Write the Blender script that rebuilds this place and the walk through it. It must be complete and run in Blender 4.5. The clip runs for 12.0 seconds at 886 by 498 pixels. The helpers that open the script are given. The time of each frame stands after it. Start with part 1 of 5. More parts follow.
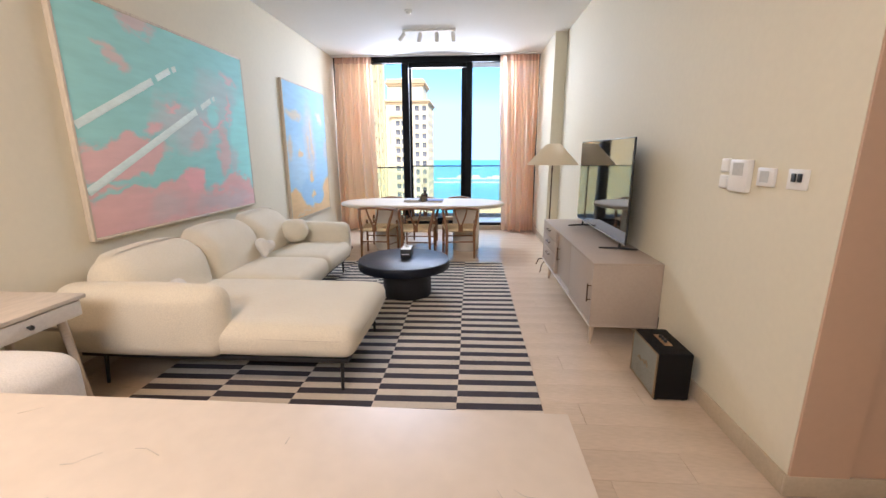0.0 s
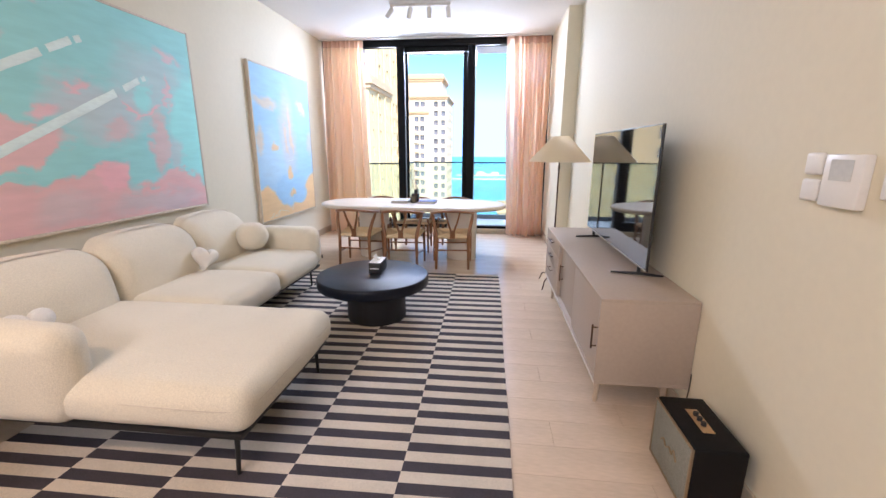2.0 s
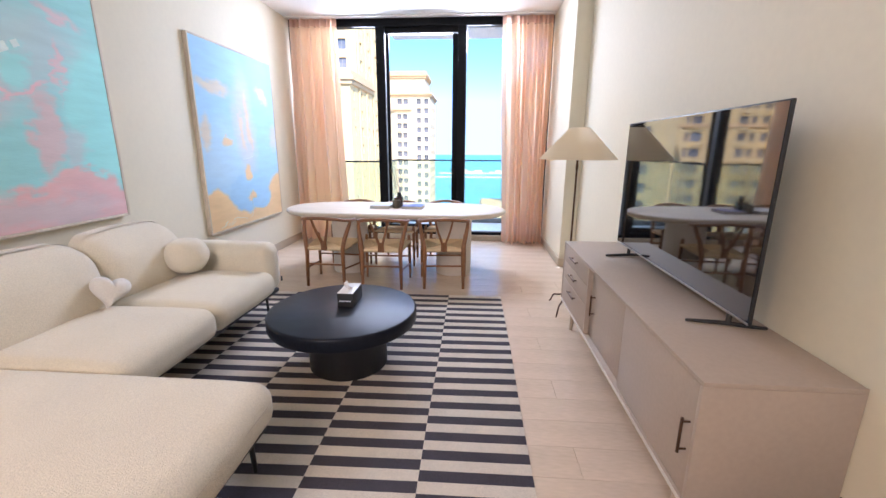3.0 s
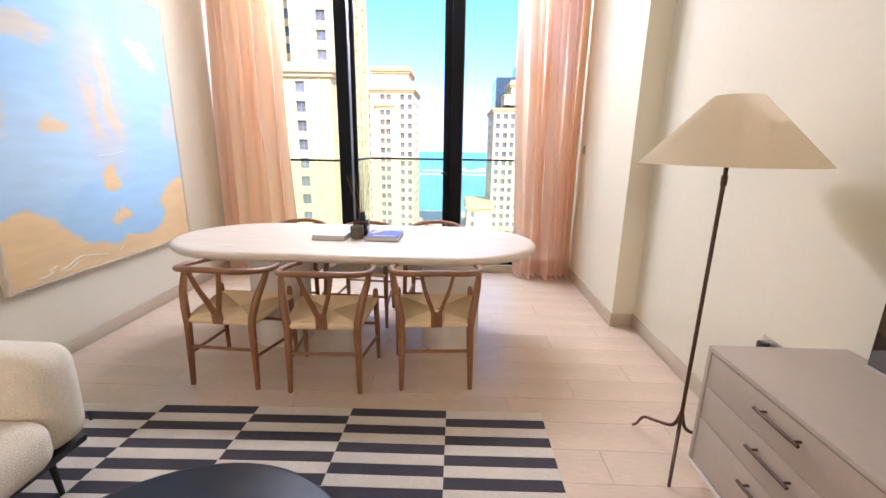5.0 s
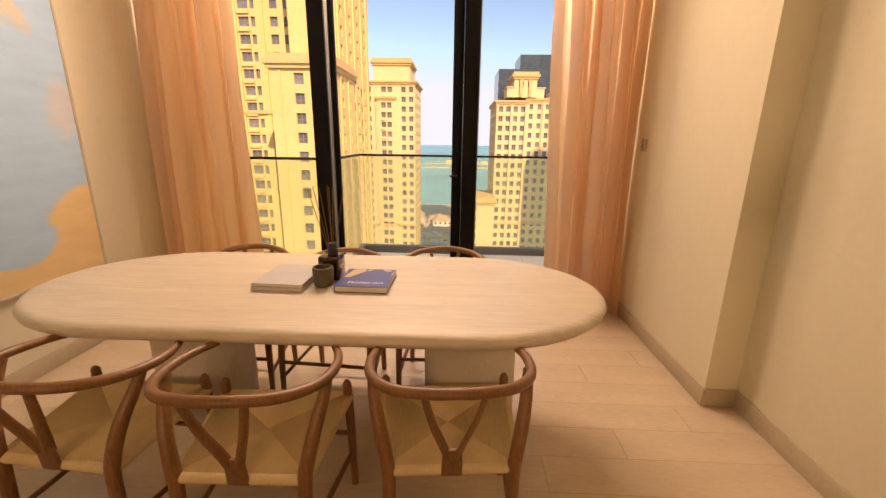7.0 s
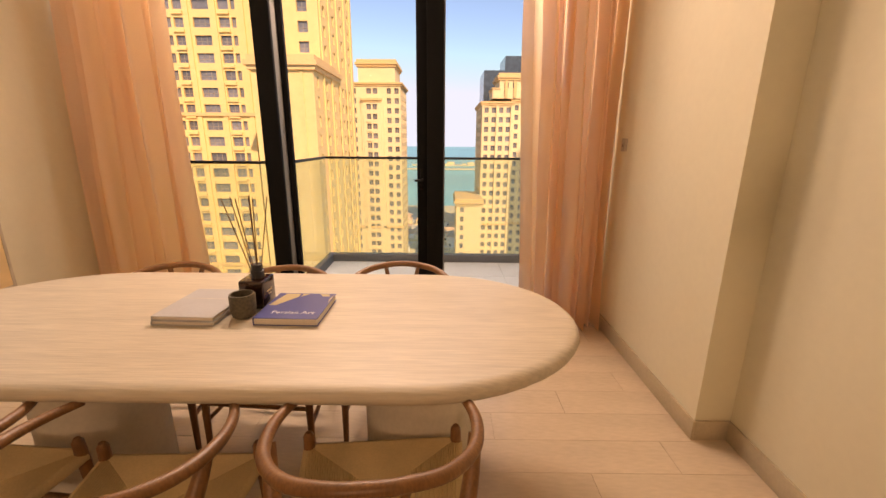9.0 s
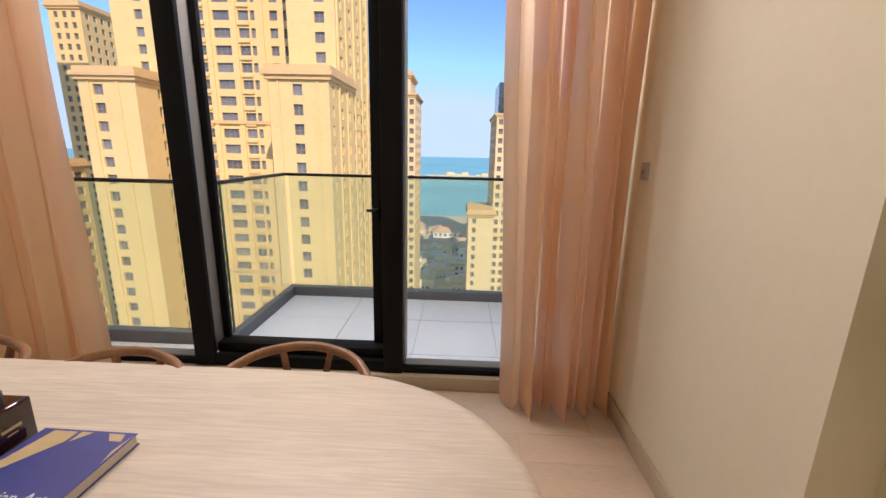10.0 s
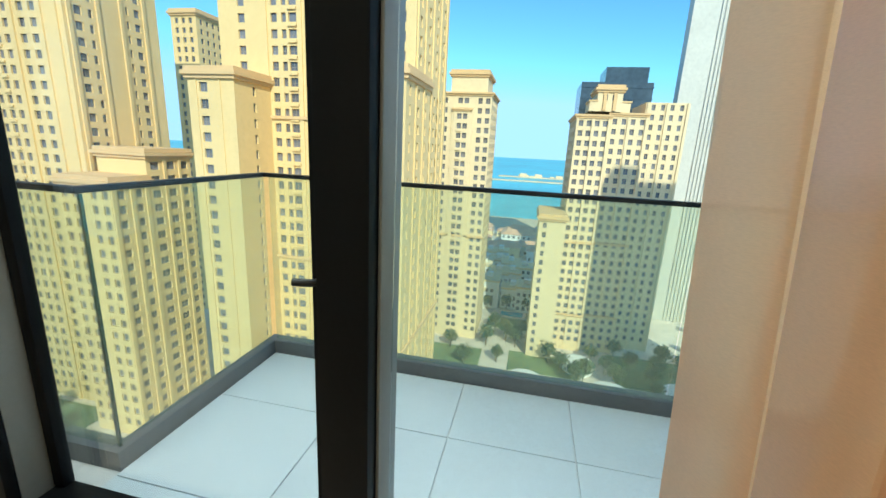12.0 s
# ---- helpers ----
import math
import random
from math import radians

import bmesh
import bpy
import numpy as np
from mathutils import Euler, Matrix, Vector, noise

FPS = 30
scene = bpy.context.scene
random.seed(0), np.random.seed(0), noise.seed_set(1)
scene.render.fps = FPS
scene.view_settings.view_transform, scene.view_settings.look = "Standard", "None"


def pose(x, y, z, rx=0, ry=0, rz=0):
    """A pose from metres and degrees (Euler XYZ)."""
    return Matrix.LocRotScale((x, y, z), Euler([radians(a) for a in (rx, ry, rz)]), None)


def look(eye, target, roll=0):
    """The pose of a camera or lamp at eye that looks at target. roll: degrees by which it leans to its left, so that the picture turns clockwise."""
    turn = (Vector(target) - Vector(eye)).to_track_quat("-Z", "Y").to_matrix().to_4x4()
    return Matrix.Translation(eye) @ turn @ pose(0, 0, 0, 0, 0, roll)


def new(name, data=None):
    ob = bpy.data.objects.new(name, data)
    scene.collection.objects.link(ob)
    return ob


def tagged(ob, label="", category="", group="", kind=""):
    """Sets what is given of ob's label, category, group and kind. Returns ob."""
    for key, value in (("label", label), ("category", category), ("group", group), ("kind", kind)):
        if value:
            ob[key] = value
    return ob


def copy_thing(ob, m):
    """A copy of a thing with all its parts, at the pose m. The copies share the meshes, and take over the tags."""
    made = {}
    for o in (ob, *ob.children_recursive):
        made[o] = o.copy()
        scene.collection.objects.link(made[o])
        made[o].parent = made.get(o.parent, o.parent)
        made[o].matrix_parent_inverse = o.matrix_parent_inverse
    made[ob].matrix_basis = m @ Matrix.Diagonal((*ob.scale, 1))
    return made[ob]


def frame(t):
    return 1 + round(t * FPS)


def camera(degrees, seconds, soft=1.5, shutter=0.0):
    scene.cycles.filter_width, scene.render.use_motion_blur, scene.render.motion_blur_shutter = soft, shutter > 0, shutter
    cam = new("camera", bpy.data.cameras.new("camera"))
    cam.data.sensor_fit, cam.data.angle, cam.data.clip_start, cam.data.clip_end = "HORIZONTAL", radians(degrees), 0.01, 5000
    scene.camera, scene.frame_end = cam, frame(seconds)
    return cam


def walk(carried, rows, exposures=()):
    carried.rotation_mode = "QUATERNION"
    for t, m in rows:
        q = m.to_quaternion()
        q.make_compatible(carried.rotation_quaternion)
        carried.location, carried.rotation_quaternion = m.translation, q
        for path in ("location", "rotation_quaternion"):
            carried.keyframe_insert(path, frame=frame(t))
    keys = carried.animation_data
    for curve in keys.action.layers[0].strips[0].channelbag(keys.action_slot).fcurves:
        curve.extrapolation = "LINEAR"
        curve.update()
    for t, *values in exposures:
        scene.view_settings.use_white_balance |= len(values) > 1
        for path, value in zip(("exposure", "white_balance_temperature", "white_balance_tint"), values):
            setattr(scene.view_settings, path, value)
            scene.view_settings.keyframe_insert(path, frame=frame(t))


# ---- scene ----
cam = camera(94.5, 12.0)
PATH = [
    (0, (0.258, 0.362, 1.49), (0.125, 2.306, 1.037), -0.2),
    (0.5, (0.493, 0.439, 1.478), (0.323, 2.378, 1.017), -0.3),
    (1, (0.658, 0.54, 1.488), (0.458, 2.475, 1.026), -0.1),
    (1.5, (0.639, 0.824, 1.468), (0.42, 2.756, 1.001), 0.1),
    (2, (0.56, 1.203, 1.464), (0.341, 3.135, 0.995), 0.2),
    (2.5, (0.505, 1.654, 1.455), (0.317, 3.588, 0.982), 0.2),
    (3, (0.403, 2.082, 1.437), (0.262, 4.019, 0.959), 0.3),
    (5, (0.214, 4.0, 1.408), (0.153, 5.938, 0.918), 0.9),
    (5.5, (0.19, 4.476, 1.426), (0.132, 6.412, 0.928), 1.2),
    (6, (0.15, 4.849, 1.414), (0.085, 6.786, 0.921), 1.1),
    (6.5, (0.124, 5.051, 1.418), (0.049, 6.988, 0.923), 0.8),
    (7, (0.116, 5.111, 1.413), (0.047, 7.041, 0.892), 0.8),
    (9, (0.278, 5.426, 1.409), (0.266, 7.358, 0.895), 0.4),
    (9.5, (0.448, 5.772, 1.437), (0.425, 7.711, 0.951), 0.5),
    (10, (0.582, 6.223, 1.462), (0.509, 8.167, 0.994), 1.3),
    (10.5, (0.757, 6.648, 1.429), (0.57, 8.591, 0.976), 2.2),
    (11, (0.824, 7.039, 1.426), (0.538, 8.967, 0.962), 2.9),
    (11.5, (0.725, 7.442, 1.435), (0.364, 9.353, 0.966), 3.1),
    (12, (0.564, 7.789, 1.43), (0.168, 9.69, 0.95), 2.9),
]
EXPOSURES = [(0, 1.62, 5500, 17), (1.0, 1.70, 5350, 18), (3.2, 1.80, 5350, 22), (5.0, 1.80, 5850, 23), (5.5, 1.38, 5700, 20), (6.0, 1.13, 6950, 25), (6.4, 1.02, 12300, 35), (7.2, 0.97, 12700, 36), (9.0, 0.93, 11700, 37), (9.5, 0.77, 8500, 27), (10.0, 0.74, 7350, 26), (11.0, 0.89, 7050, 26), (11.6, 1.02, 7800, 23), (12.0, 0.88, 6100, -7)]
walk(cam, [(t, look(eye, target, roll)) for t, eye, target, roll in PATH], EXPOSURES)

# ---- light ----
SUN_AZ, SUN_EL = 155.0, 38.0
world = bpy.data.worlds.new("world")
scene.world = world
world.use_nodes = True
wn = world.node_tree
sky = wn.nodes.new("ShaderNodeTexSky")
sky.sky_type = "NISHITA"
sky.sun_disc = False
sky.sun_elevation = radians(SUN_EL)
sky.sun_rotation = radians(SUN_AZ)
sky.air_density = 0.9
sky.dust_density = 0.05
sky.ozone_density = 4.0
wn.nodes["Background"].inputs["Strength"].default_value = 0.14
tint = wn.nodes.new("ShaderNodeVectorMath")
tint.operation = "MULTIPLY"
tint.inputs[1].default_value = (0.58, 0.84, 1.0)
wn.links.new(sky.outputs["Color"], tint.inputs[0])
haze = wn.nodes.new("ShaderNodeVectorMath")
haze.operation = "MINIMUM"
haze.inputs[1].default_value = (2.3, 3.6, 5.6)
wn.links.new(tint.outputs["Vector"], haze.inputs[0])
wn.links.new(haze.outputs["Vector"], wn.nodes["Background"].inputs["Color"])
sun = new("sun", bpy.data.lights.new("sun", "SUN"))
sun.data.energy = 2.6
sun.data.angle = radians(0.53)
sun.data.color = (1.0, 0.93, 0.80)
az, el = radians(SUN_AZ), radians(SUN_EL)
sun.matrix_world = look((math.sin(az) * math.cos(el) * 50, math.cos(az) * math.cos(el) * 50, math.sin(el) * 50), (0, 0, 0))


def area_lamp(name, eye, target, w, h, watts, color):
    lamp = new(name, bpy.data.lights.new(name, "AREA"))
    lamp.data.shape = "RECTANGLE"
    lamp.data.size, lamp.data.size_y = w, h
    lamp.data.energy, lamp.data.color = watts, color
    lamp.matrix_world = look(eye, target)
    return lamp


# warm ceiling lights of the kitchen, behind the walk
area_lamp("kitchen_light", (-1.0, -1.2, 3.0), (-0.5, 6.0, 0.4), 2.2, 1.2, 20, (1.0, 0.91, 0.78)).data.spread = radians(115)
area_lamp("island_light", (-1.5, 0.85, 3.2), (-1.5, 0.85, 0.0), 1.0, 0.2, 15, (1.0, 0.64, 0.34))
# the sky's light, in the head of the window opening
area_lamp("window_sky_light", (-0.40, 8.75, 3.02), (-0.40, 5.5, 0.0), 2.1, 0.24, 60, (0.95, 0.98, 1.0))


# ---- materials ----
def surface(name, color, rough=0.6, large=(1.5, 0.06), fine=(60.0, 0.05), bump=0.0, bump_scale=120.0, metal=0.0, stretch=(1, 1, 1), spec=0.5, piece=0.0, sheen=0.0):
    """A material with colour varied at two scales, fine relief and varied gloss."""
    m = bpy.data.materials.new(name)
    m.use_nodes = True
    nt = m.node_tree
    b = nt.nodes["Principled BSDF"]
    b.inputs["Roughness"].default_value = rough
    b.inputs["Metallic"].default_value = metal
    b.inputs["Specular IOR Level"].default_value = spec
    if sheen:
        b.inputs["Sheen Weight"].default_value = sheen
    co = nt.nodes.new("ShaderNodeTexCoord")
    mp = nt.nodes.new("ShaderNodeMapping")
    mp.inputs["Scale"].default_value = stretch
    nt.links.new(co.outputs["Object"], mp.inputs["Vector"])
    last = None
    for scale, amount in (large, fine):
        n = nt.nodes.new("ShaderNodeTexNoise")
        n.inputs["Scale"].default_value = scale
        n.inputs["Detail"].default_value = 5
        nt.links.new(mp.outputs["Vector"], n.inputs["Vector"])
        r = nt.nodes.new("ShaderNodeMapRange")
        r.inputs["From Min"].default_value, r.inputs["From Max"].default_value = 0.3, 0.7
        r.inputs["To Min"].default_value, r.inputs["To Max"].default_value = 1 - amount, 1 + amount
        nt.links.new(n.outputs["Fac"], r.inputs["Value"])
        mul = nt.nodes.new("ShaderNodeVectorMath")
        mul.operation = "SCALE"
        if last is None:
            mul.inputs[0].default_value = color[:3]
        else:
            nt.links.new(last, mul.inputs[0])
        nt.links.new(r.outputs["Result"], mul.inputs["Scale"])
        last = mul.outputs["Vector"]
    if piece:
        info = nt.nodes.new("ShaderNodeObjectInfo")
        r = nt.nodes.new("ShaderNodeMapRange")
        r.inputs["To Min"].default_value, r.inputs["To Max"].default_value = 1 - piece, 1 + piece
        nt.links.new(info.outputs["Random"], r.inputs["Value"])
        mul = nt.nodes.new("ShaderNodeVectorMath")
        mul.operation = "SCALE"
        nt.links.new(last, mul.inputs[0])
        nt.links.new(r.outputs["Result"], mul.inputs["Scale"])
        last = mul.outputs["Vector"]
    nt.links.new(last, b.inputs["Base Color"])
    if bump:
        n = nt.nodes.new("ShaderNodeTexNoise")
        n.inputs["Scale"].default_value = bump_scale
        n.inputs["Detail"].default_value = 4
        nt.links.new(mp.outputs["Vector"], n.inputs["Vector"])
        k = nt.nodes.new("ShaderNodeBump")
        k.inputs["Strength"].default_value = bump
        k.inputs["Distance"].default_value = 0.01
        nt.links.new(n.outputs["Fac"], k.inputs["Height"])
        nt.links.new(k.outputs["Normal"], b.inputs["Normal"])
    return m


def clear_glass(name, tint=(1, 1, 1), gloss_most=0.7, dust=0.0):
    m = bpy.data.materials.new(name)
    m.use_nodes = True
    nt = m.node_tree
    nt.nodes.remove(nt.nodes["Principled BSDF"])
    clear, gloss, mix, edge = (nt.nodes.new("ShaderNode" + k) for k in ("BsdfTransparent", "BsdfGlossy", "MixShader", "LayerWeight"))
    power, most = nt.nodes.new("ShaderNodeMath"), nt.nodes.new("ShaderNodeMath")
    power.operation, most.operation = "POWER", "MULTIPLY"
    power.inputs[1].default_value, most.inputs[1].default_value = 2.6, gloss_most
    edge.inputs["Blend"].default_value = 0.5
    clear.inputs["Color"].default_value = (*tint, 1)
    gloss.inputs["Roughness"].default_value = 0.01
    nt.links.new(edge.outputs["Facing"], power.inputs[0])
    nt.links.new(power.outputs[0], most.inputs[0])
    nt.links.new(most.outputs[0], mix.inputs["Fac"])
    nt.links.new(clear.outputs["BSDF"], mix.inputs[1])
    nt.links.new(gloss.outputs["BSDF"], mix.inputs[2])
    last = mix.outputs["Shader"]
    if dust:
        film, veil = nt.nodes.new("ShaderNodeBsdfTranslucent"), nt.nodes.new("ShaderNodeMixShader")
        film.inputs["Color"].default_value = (0.85, 0.9, 0.66, 1)
        veil.inputs["Fac"].default_value = dust
        nt.links.new(last, veil.inputs[1])
        nt.links.new(film.outputs["BSDF"], veil.inputs[2])
        last = veil.outputs["Shader"]
    nt.links.new(last, nt.nodes["Material Output"].inputs["Surface"])
    return m


def sheer(name, color, see_through):
    m = bpy.data.materials.new(name)
    m.use_nodes = True
    nt = m.node_tree
    nt.nodes.remove(nt.nodes["Principled BSDF"])
    dif, tra, clear, mix, mix2 = (nt.nodes.new("ShaderNode" + k) for k in ("BsdfDiffuse", "BsdfTranslucent", "BsdfTransparent", "MixShader", "MixShader"))
    co, n, r, mul = (nt.nodes.new("ShaderNode" + k) for k in ("TexCoord", "TexNoise", "MapRange", "VectorMath"))
    mp = nt.nodes.new("ShaderNodeMapping")
    mp.inputs["Scale"].default_value = (40, 40, 220)
    nt.links.new(co.outputs["Object"], mp.inputs["Vector"])
    nt.links.new(mp.outputs["Vector"], n.inputs["Vector"])
    n.inputs["Scale"].default_value = 3
    r.inputs["To Min"].default_value, r.inputs["To Max"].default_value = 0.9, 1.08
    nt.links.new(n.outputs["Fac"], r.inputs["Value"])
    mul.operation = "SCALE"
    mul.inputs[0].default_value = color
    nt.links.new(r.outputs["Result"], mul.inputs["Scale"])
    for s in (dif, tra):
        nt.links.new(mul.outputs["Vector"], s.inputs["Color"])
    mix.inputs["Fac"].default_value = 0.74
    mix2.inputs["Fac"].default_value = see_through
    nt.links.new(dif.outputs["BSDF"], mix.inputs[1])
    nt.links.new(tra.outputs["BSDF"], mix.inputs[2])
    nt.links.new(mix.outputs["Shader"], mix2.inputs[1])
    nt.links.new(clear.outputs["BSDF"], mix2.inputs[2])
    nt.links.new(mix2.outputs["Shader"], nt.nodes["Material Output"].inputs["Surface"])
    return m


def painted_canvas(name, ground, patches, centre, wobble=0.16):
    """Brushed paint: a ground and patches of other colours with ragged, smeared borders. patch: (y, z, half width, half height, turn, colour, softness, cover)."""
    m = bpy.data.materials.new(name)
    m.use_nodes = True
    nt = m.node_tree
    b = nt.nodes["Principled BSDF"]
    b.inputs["Roughness"].default_value = 0.75
    b.inputs["Specular IOR Level"].default_value = 0.2
    co = nt.nodes.new("ShaderNodeTexCoord")

    def noisy(sc, detail, stretch, out="Fac"):
        s = nt.nodes.new("ShaderNodeMapping")
        s.inputs["Scale"].default_value = stretch
        nt.links.new(co.outputs["Object"], s.inputs["Vector"])
        n = nt.nodes.new("ShaderNodeTexNoise")
        n.inputs["Scale"].default_value, n.inputs["Detail"].default_value = sc, detail
        nt.links.new(s.outputs["Vector"], n.inputs["Vector"])
        return n.outputs[out]

    def vec(op, p, q=None, scale=None):
        x = nt.nodes.new("ShaderNodeVectorMath")
        x.operation = op
        nt.links.new(p, x.inputs[0])
        if q is not None:
            if isinstance(q, tuple):
                x.inputs[1].default_value = q
            else:
                nt.links.new(q, x.inputs[1])
        if scale is not None:
            if isinstance(scale, float):
                x.inputs["Scale"].default_value = scale
            else:
                nt.links.new(scale, x.inputs["Scale"])
        return x.outputs["Vector"]

    coarse = vec("SUBTRACT", noisy(2.6, 4, (1, 1, 1), "Color"), (0.5, 0.5, 0.5))
    frayed = vec("SUBTRACT", noisy(13, 4, (1, 0.6, 1.6), "Color"), (0.5, 0.5, 0.5))
    place = vec("ADD", co.outputs["Object"], vec("SCALE", coarse, scale=wobble * 2.4))
    place = vec("ADD", place, vec("SCALE", frayed, scale=wobble * 0.9))
    col = None
    for y, z, ry, rz, turn, colour, softness, cover in patches:
        mp = nt.nodes.new("ShaderNodeMapping")
        mp.vector_type = "TEXTURE"
        mp.inputs["Location"].default_value = (0, y - centre[0], z - centre[1])
        mp.inputs["Rotation"].default_value = (radians(turn), 0, 0)
        mp.inputs["Scale"].default_value = (1000, ry, rz)
        nt.links.new(place, mp.inputs["Vector"])
        ln = nt.nodes.new("ShaderNodeVectorMath")
        ln.operation = "LENGTH"
        nt.links.new(mp.outputs["Vector"], ln.inputs[0])
        r = nt.nodes.new("ShaderNodeMapRange")
        r.interpolation_type = "SMOOTHSTEP"
        r.inputs["From Min"].default_value, r.inputs["From Max"].default_value = 1 + softness, 1 - softness
        r.inputs["To Max"].default_value = cover
        nt.links.new(ln.outputs["Value"], r.inputs["Value"])
        x = nt.nodes.new("ShaderNodeMix")
        x.data_type = "RGBA"
        nt.links.new(r.outputs["Result"], x.inputs["Factor"])
        if col is None:
            x.inputs[6].default_value = (*ground, 1)
        else:
            nt.links.new(col, x.inputs[6])
        x.inputs[7].default_value = (*colour, 1)
        col = x.outputs[2]
    brush = noisy(7, 4, (1, 0.5, 2.4))
    light = nt.nodes.new("ShaderNodeMapRange")
    light.inputs["From Min"].default_value, light.inputs["From Max"].default_value = 0.25, 0.75
    light.inputs["To Min"].default_value, light.inputs["To Max"].default_value = 0.94, 1.06
    nt.links.new(brush, light.inputs["Value"])
    col = vec("SCALE", col, scale=light.outputs["Result"])
    nt.links.new(col, b.inputs["Base Color"])
    k = nt.nodes.new("ShaderNodeBump")
    k.inputs["Strength"].default_value, k.inputs["Distance"].default_value = 0.25, 0.004
    nt.links.new(noisy(40, 3, (1, 0.5, 2)), k.inputs["Height"])
    nt.links.new(k.outputs["Normal"], b.inputs["Normal"])
    return m


WALL = surface("cream_wall_paint", (0.735, 0.68, 0.525), 0.75, (0.8, 0.02), (25, 0.015), 0.05, 300)
HALL = surface("taupe_hall_paint", (0.60, 0.41, 0.28), 0.7, (0.8, 0.02), (25, 0.015))
CEILING = surface("white_ceiling_paint", (0.82, 0.81, 0.79), 0.8, (0.8, 0.02), (25, 0.01))
SKIRT = surface("beige_porcelain_skirting", (0.50, 0.415, 0.295), 0.45, (3, 0.06), (60, 0.05))
TILE = surface("beige_porcelain_tile", (0.64, 0.515, 0.385), 0.25, (2.2, 0.06), (35, 0.05), 0.03, 200, stretch=(0.5, 2, 1), piece=0.012)
GROUT = surface("grout", (0.56, 0.45, 0.335), 0.7)
DULL_GOLD = surface("dull_gold_trim", (0.30, 0.22, 0.13), 0.5, metal=0.5)
QUARTZ = surface("white_quartz", (0.64, 0.56, 0.46), 0.42, (2.5, 0.03), (20, 0.03))
VEIN = surface("grey_vein", (0.50, 0.45, 0.38), 0.3)
CABINET = surface("island_laminate", (0.55, 0.47, 0.38), 0.5)
BLACK_METAL = surface("black_metal", (0.012, 0.012, 0.013), 0.45, (4, 0.1), (80, 0.1))
FRAME = surface("black_window_aluminium", (0.0055, 0.0055, 0.006), 0.55, (2, 0.15), (90, 0.1), spec=0.15)
ALU = surface("grey_window_aluminium", (0.26, 0.255, 0.24), 0.5, (2, 0.04), (60, 0.03), metal=0.2)
PANE = clear_glass("window_glass", (0.985, 0.995, 0.99))
RAILGLASS = clear_glass("balustrade_glass", (0.925, 0.975, 0.90), 0.5, 0.13)
GLASS_EDGE = surface("green_glass_edge", (0.05, 0.11, 0.08), 0.2, (3, 0.1), (40, 0.1))
CURTAIN = sheer("peach_linen_voile", (0.96, 0.745, 0.55), 0.05)
HEADING = sheer("peach_linen_heading", (0.76, 0.50, 0.36), 0.02)
BOUCLE = surface("cream_boucle", (0.80, 0.725, 0.565), 0.95, (3, 0.03), (160, 0.10), 0.75, 230, sheen=0.3)
WHITE_FLUFF = surface("white_boucle", (0.84, 0.80, 0.73), 0.95, (4, 0.03), (180, 0.10), 0.8, 240, sheen=0.3)
SEAM = surface("seam_piping", (0.66, 0.58, 0.46), 0.9)
RUG_DARK = surface("charcoal_wool", (0.055, 0.048, 0.060), 0.95, (6, 0.12), (240, 0.25), 0.5, 260)
RUG_LIGHT = surface("ivory_wool", (0.66, 0.595, 0.50), 0.95, (6, 0.05), (240, 0.14), 0.5, 260)
BLACK_WOOD = surface("black_stained_wood", (0.009, 0.011, 0.018), 0.36, (3, 0.2), (60, 0.25), 0.10, 90, stretch=(1, 8, 1), spec=0.22)
BLACK_FLUTE = surface("black_stained_base", (0.012, 0.012, 0.014), 0.5, (3, 0.2), (60, 0.25), 0.15, 90, stretch=(8, 8, 1))
TRAVERTINE = surface("travertine", (0.62, 0.535, 0.42), 0.45, (5, 0.06), (34, 0.10), 0.16, 50, stretch=(0.22, 3.2, 3.2))
PLASTER = surface("cream_plaster_pedestal", (0.72, 0.66, 0.57), 0.7, (4, 0.05), (60, 0.04), 0.1, 60)
OAK = surface("brown_oiled_beech", (0.24, 0.108, 0.043), 0.40, (5, 0.15), (40, 0.18), 0.06, 80, stretch=(4, 4, 0.6))
CORD = surface("paper_cord", (0.68, 0.52, 0.30), 0.75, (8, 0.08), (160, 0.05), 0.12, 200)
TAUPE = surface("taupe_lacquer", (0.42, 0.345, 0.275), 0.5, (2, 0.03), (50, 0.03))
PALE_EDGE = surface("pale_lacquer_edge", (0.68, 0.63, 0.56), 0.45)
PALE_LEG = surface("washed_wood", (0.48, 0.38, 0.28), 0.55, (5, 0.1), (50, 0.12), stretch=(5, 5, 0.7))
DESK = surface("pale_oak_desk", (0.60, 0.52, 0.42), 0.5, (3, 0.06), (40, 0.08), stretch=(1, 0.3, 3))
SCREEN = surface("black_screen", (0.008, 0.008, 0.009), 0.04, (1, 0.0), (1, 0.0), spec=1.0)
SCREEN.node_tree.nodes["Principled BSDF"].inputs["IOR"].default_value = 1.85
CHROME = surface("brushed_steel", (0.62, 0.60, 0.57), 0.3, (3, 0.05), (90, 0.06), metal=1.0)
BRONZE = surface("dark_bronze", (0.10, 0.055, 0.035), 0.4, (6, 0.2), (60, 0.15), metal=0.7)
SHADE = sheer("cream_paper_shade", (0.95, 0.89, 0.76), 0.0)
VINYL = surface("black_vinyl", (0.006, 0.006, 0.007), 0.55, (5, 0.1), (200, 0.2), 0.3, 320, spec=0.2)
GRILLE = surface("grey_green_grille_cloth", (0.25, 0.25, 0.21), 0.85, (5, 0.1), (250, 0.3), 0.4, 350)
BRASS = surface("brass_plate", (0.62, 0.42, 0.24), 0.35, (5, 0.08), (80, 0.08), metal=0.9)
WHITE_PLASTIC = surface("white_plastic", (0.80, 0.78, 0.74), 0.35, (4, 0.02), (60, 0.01))
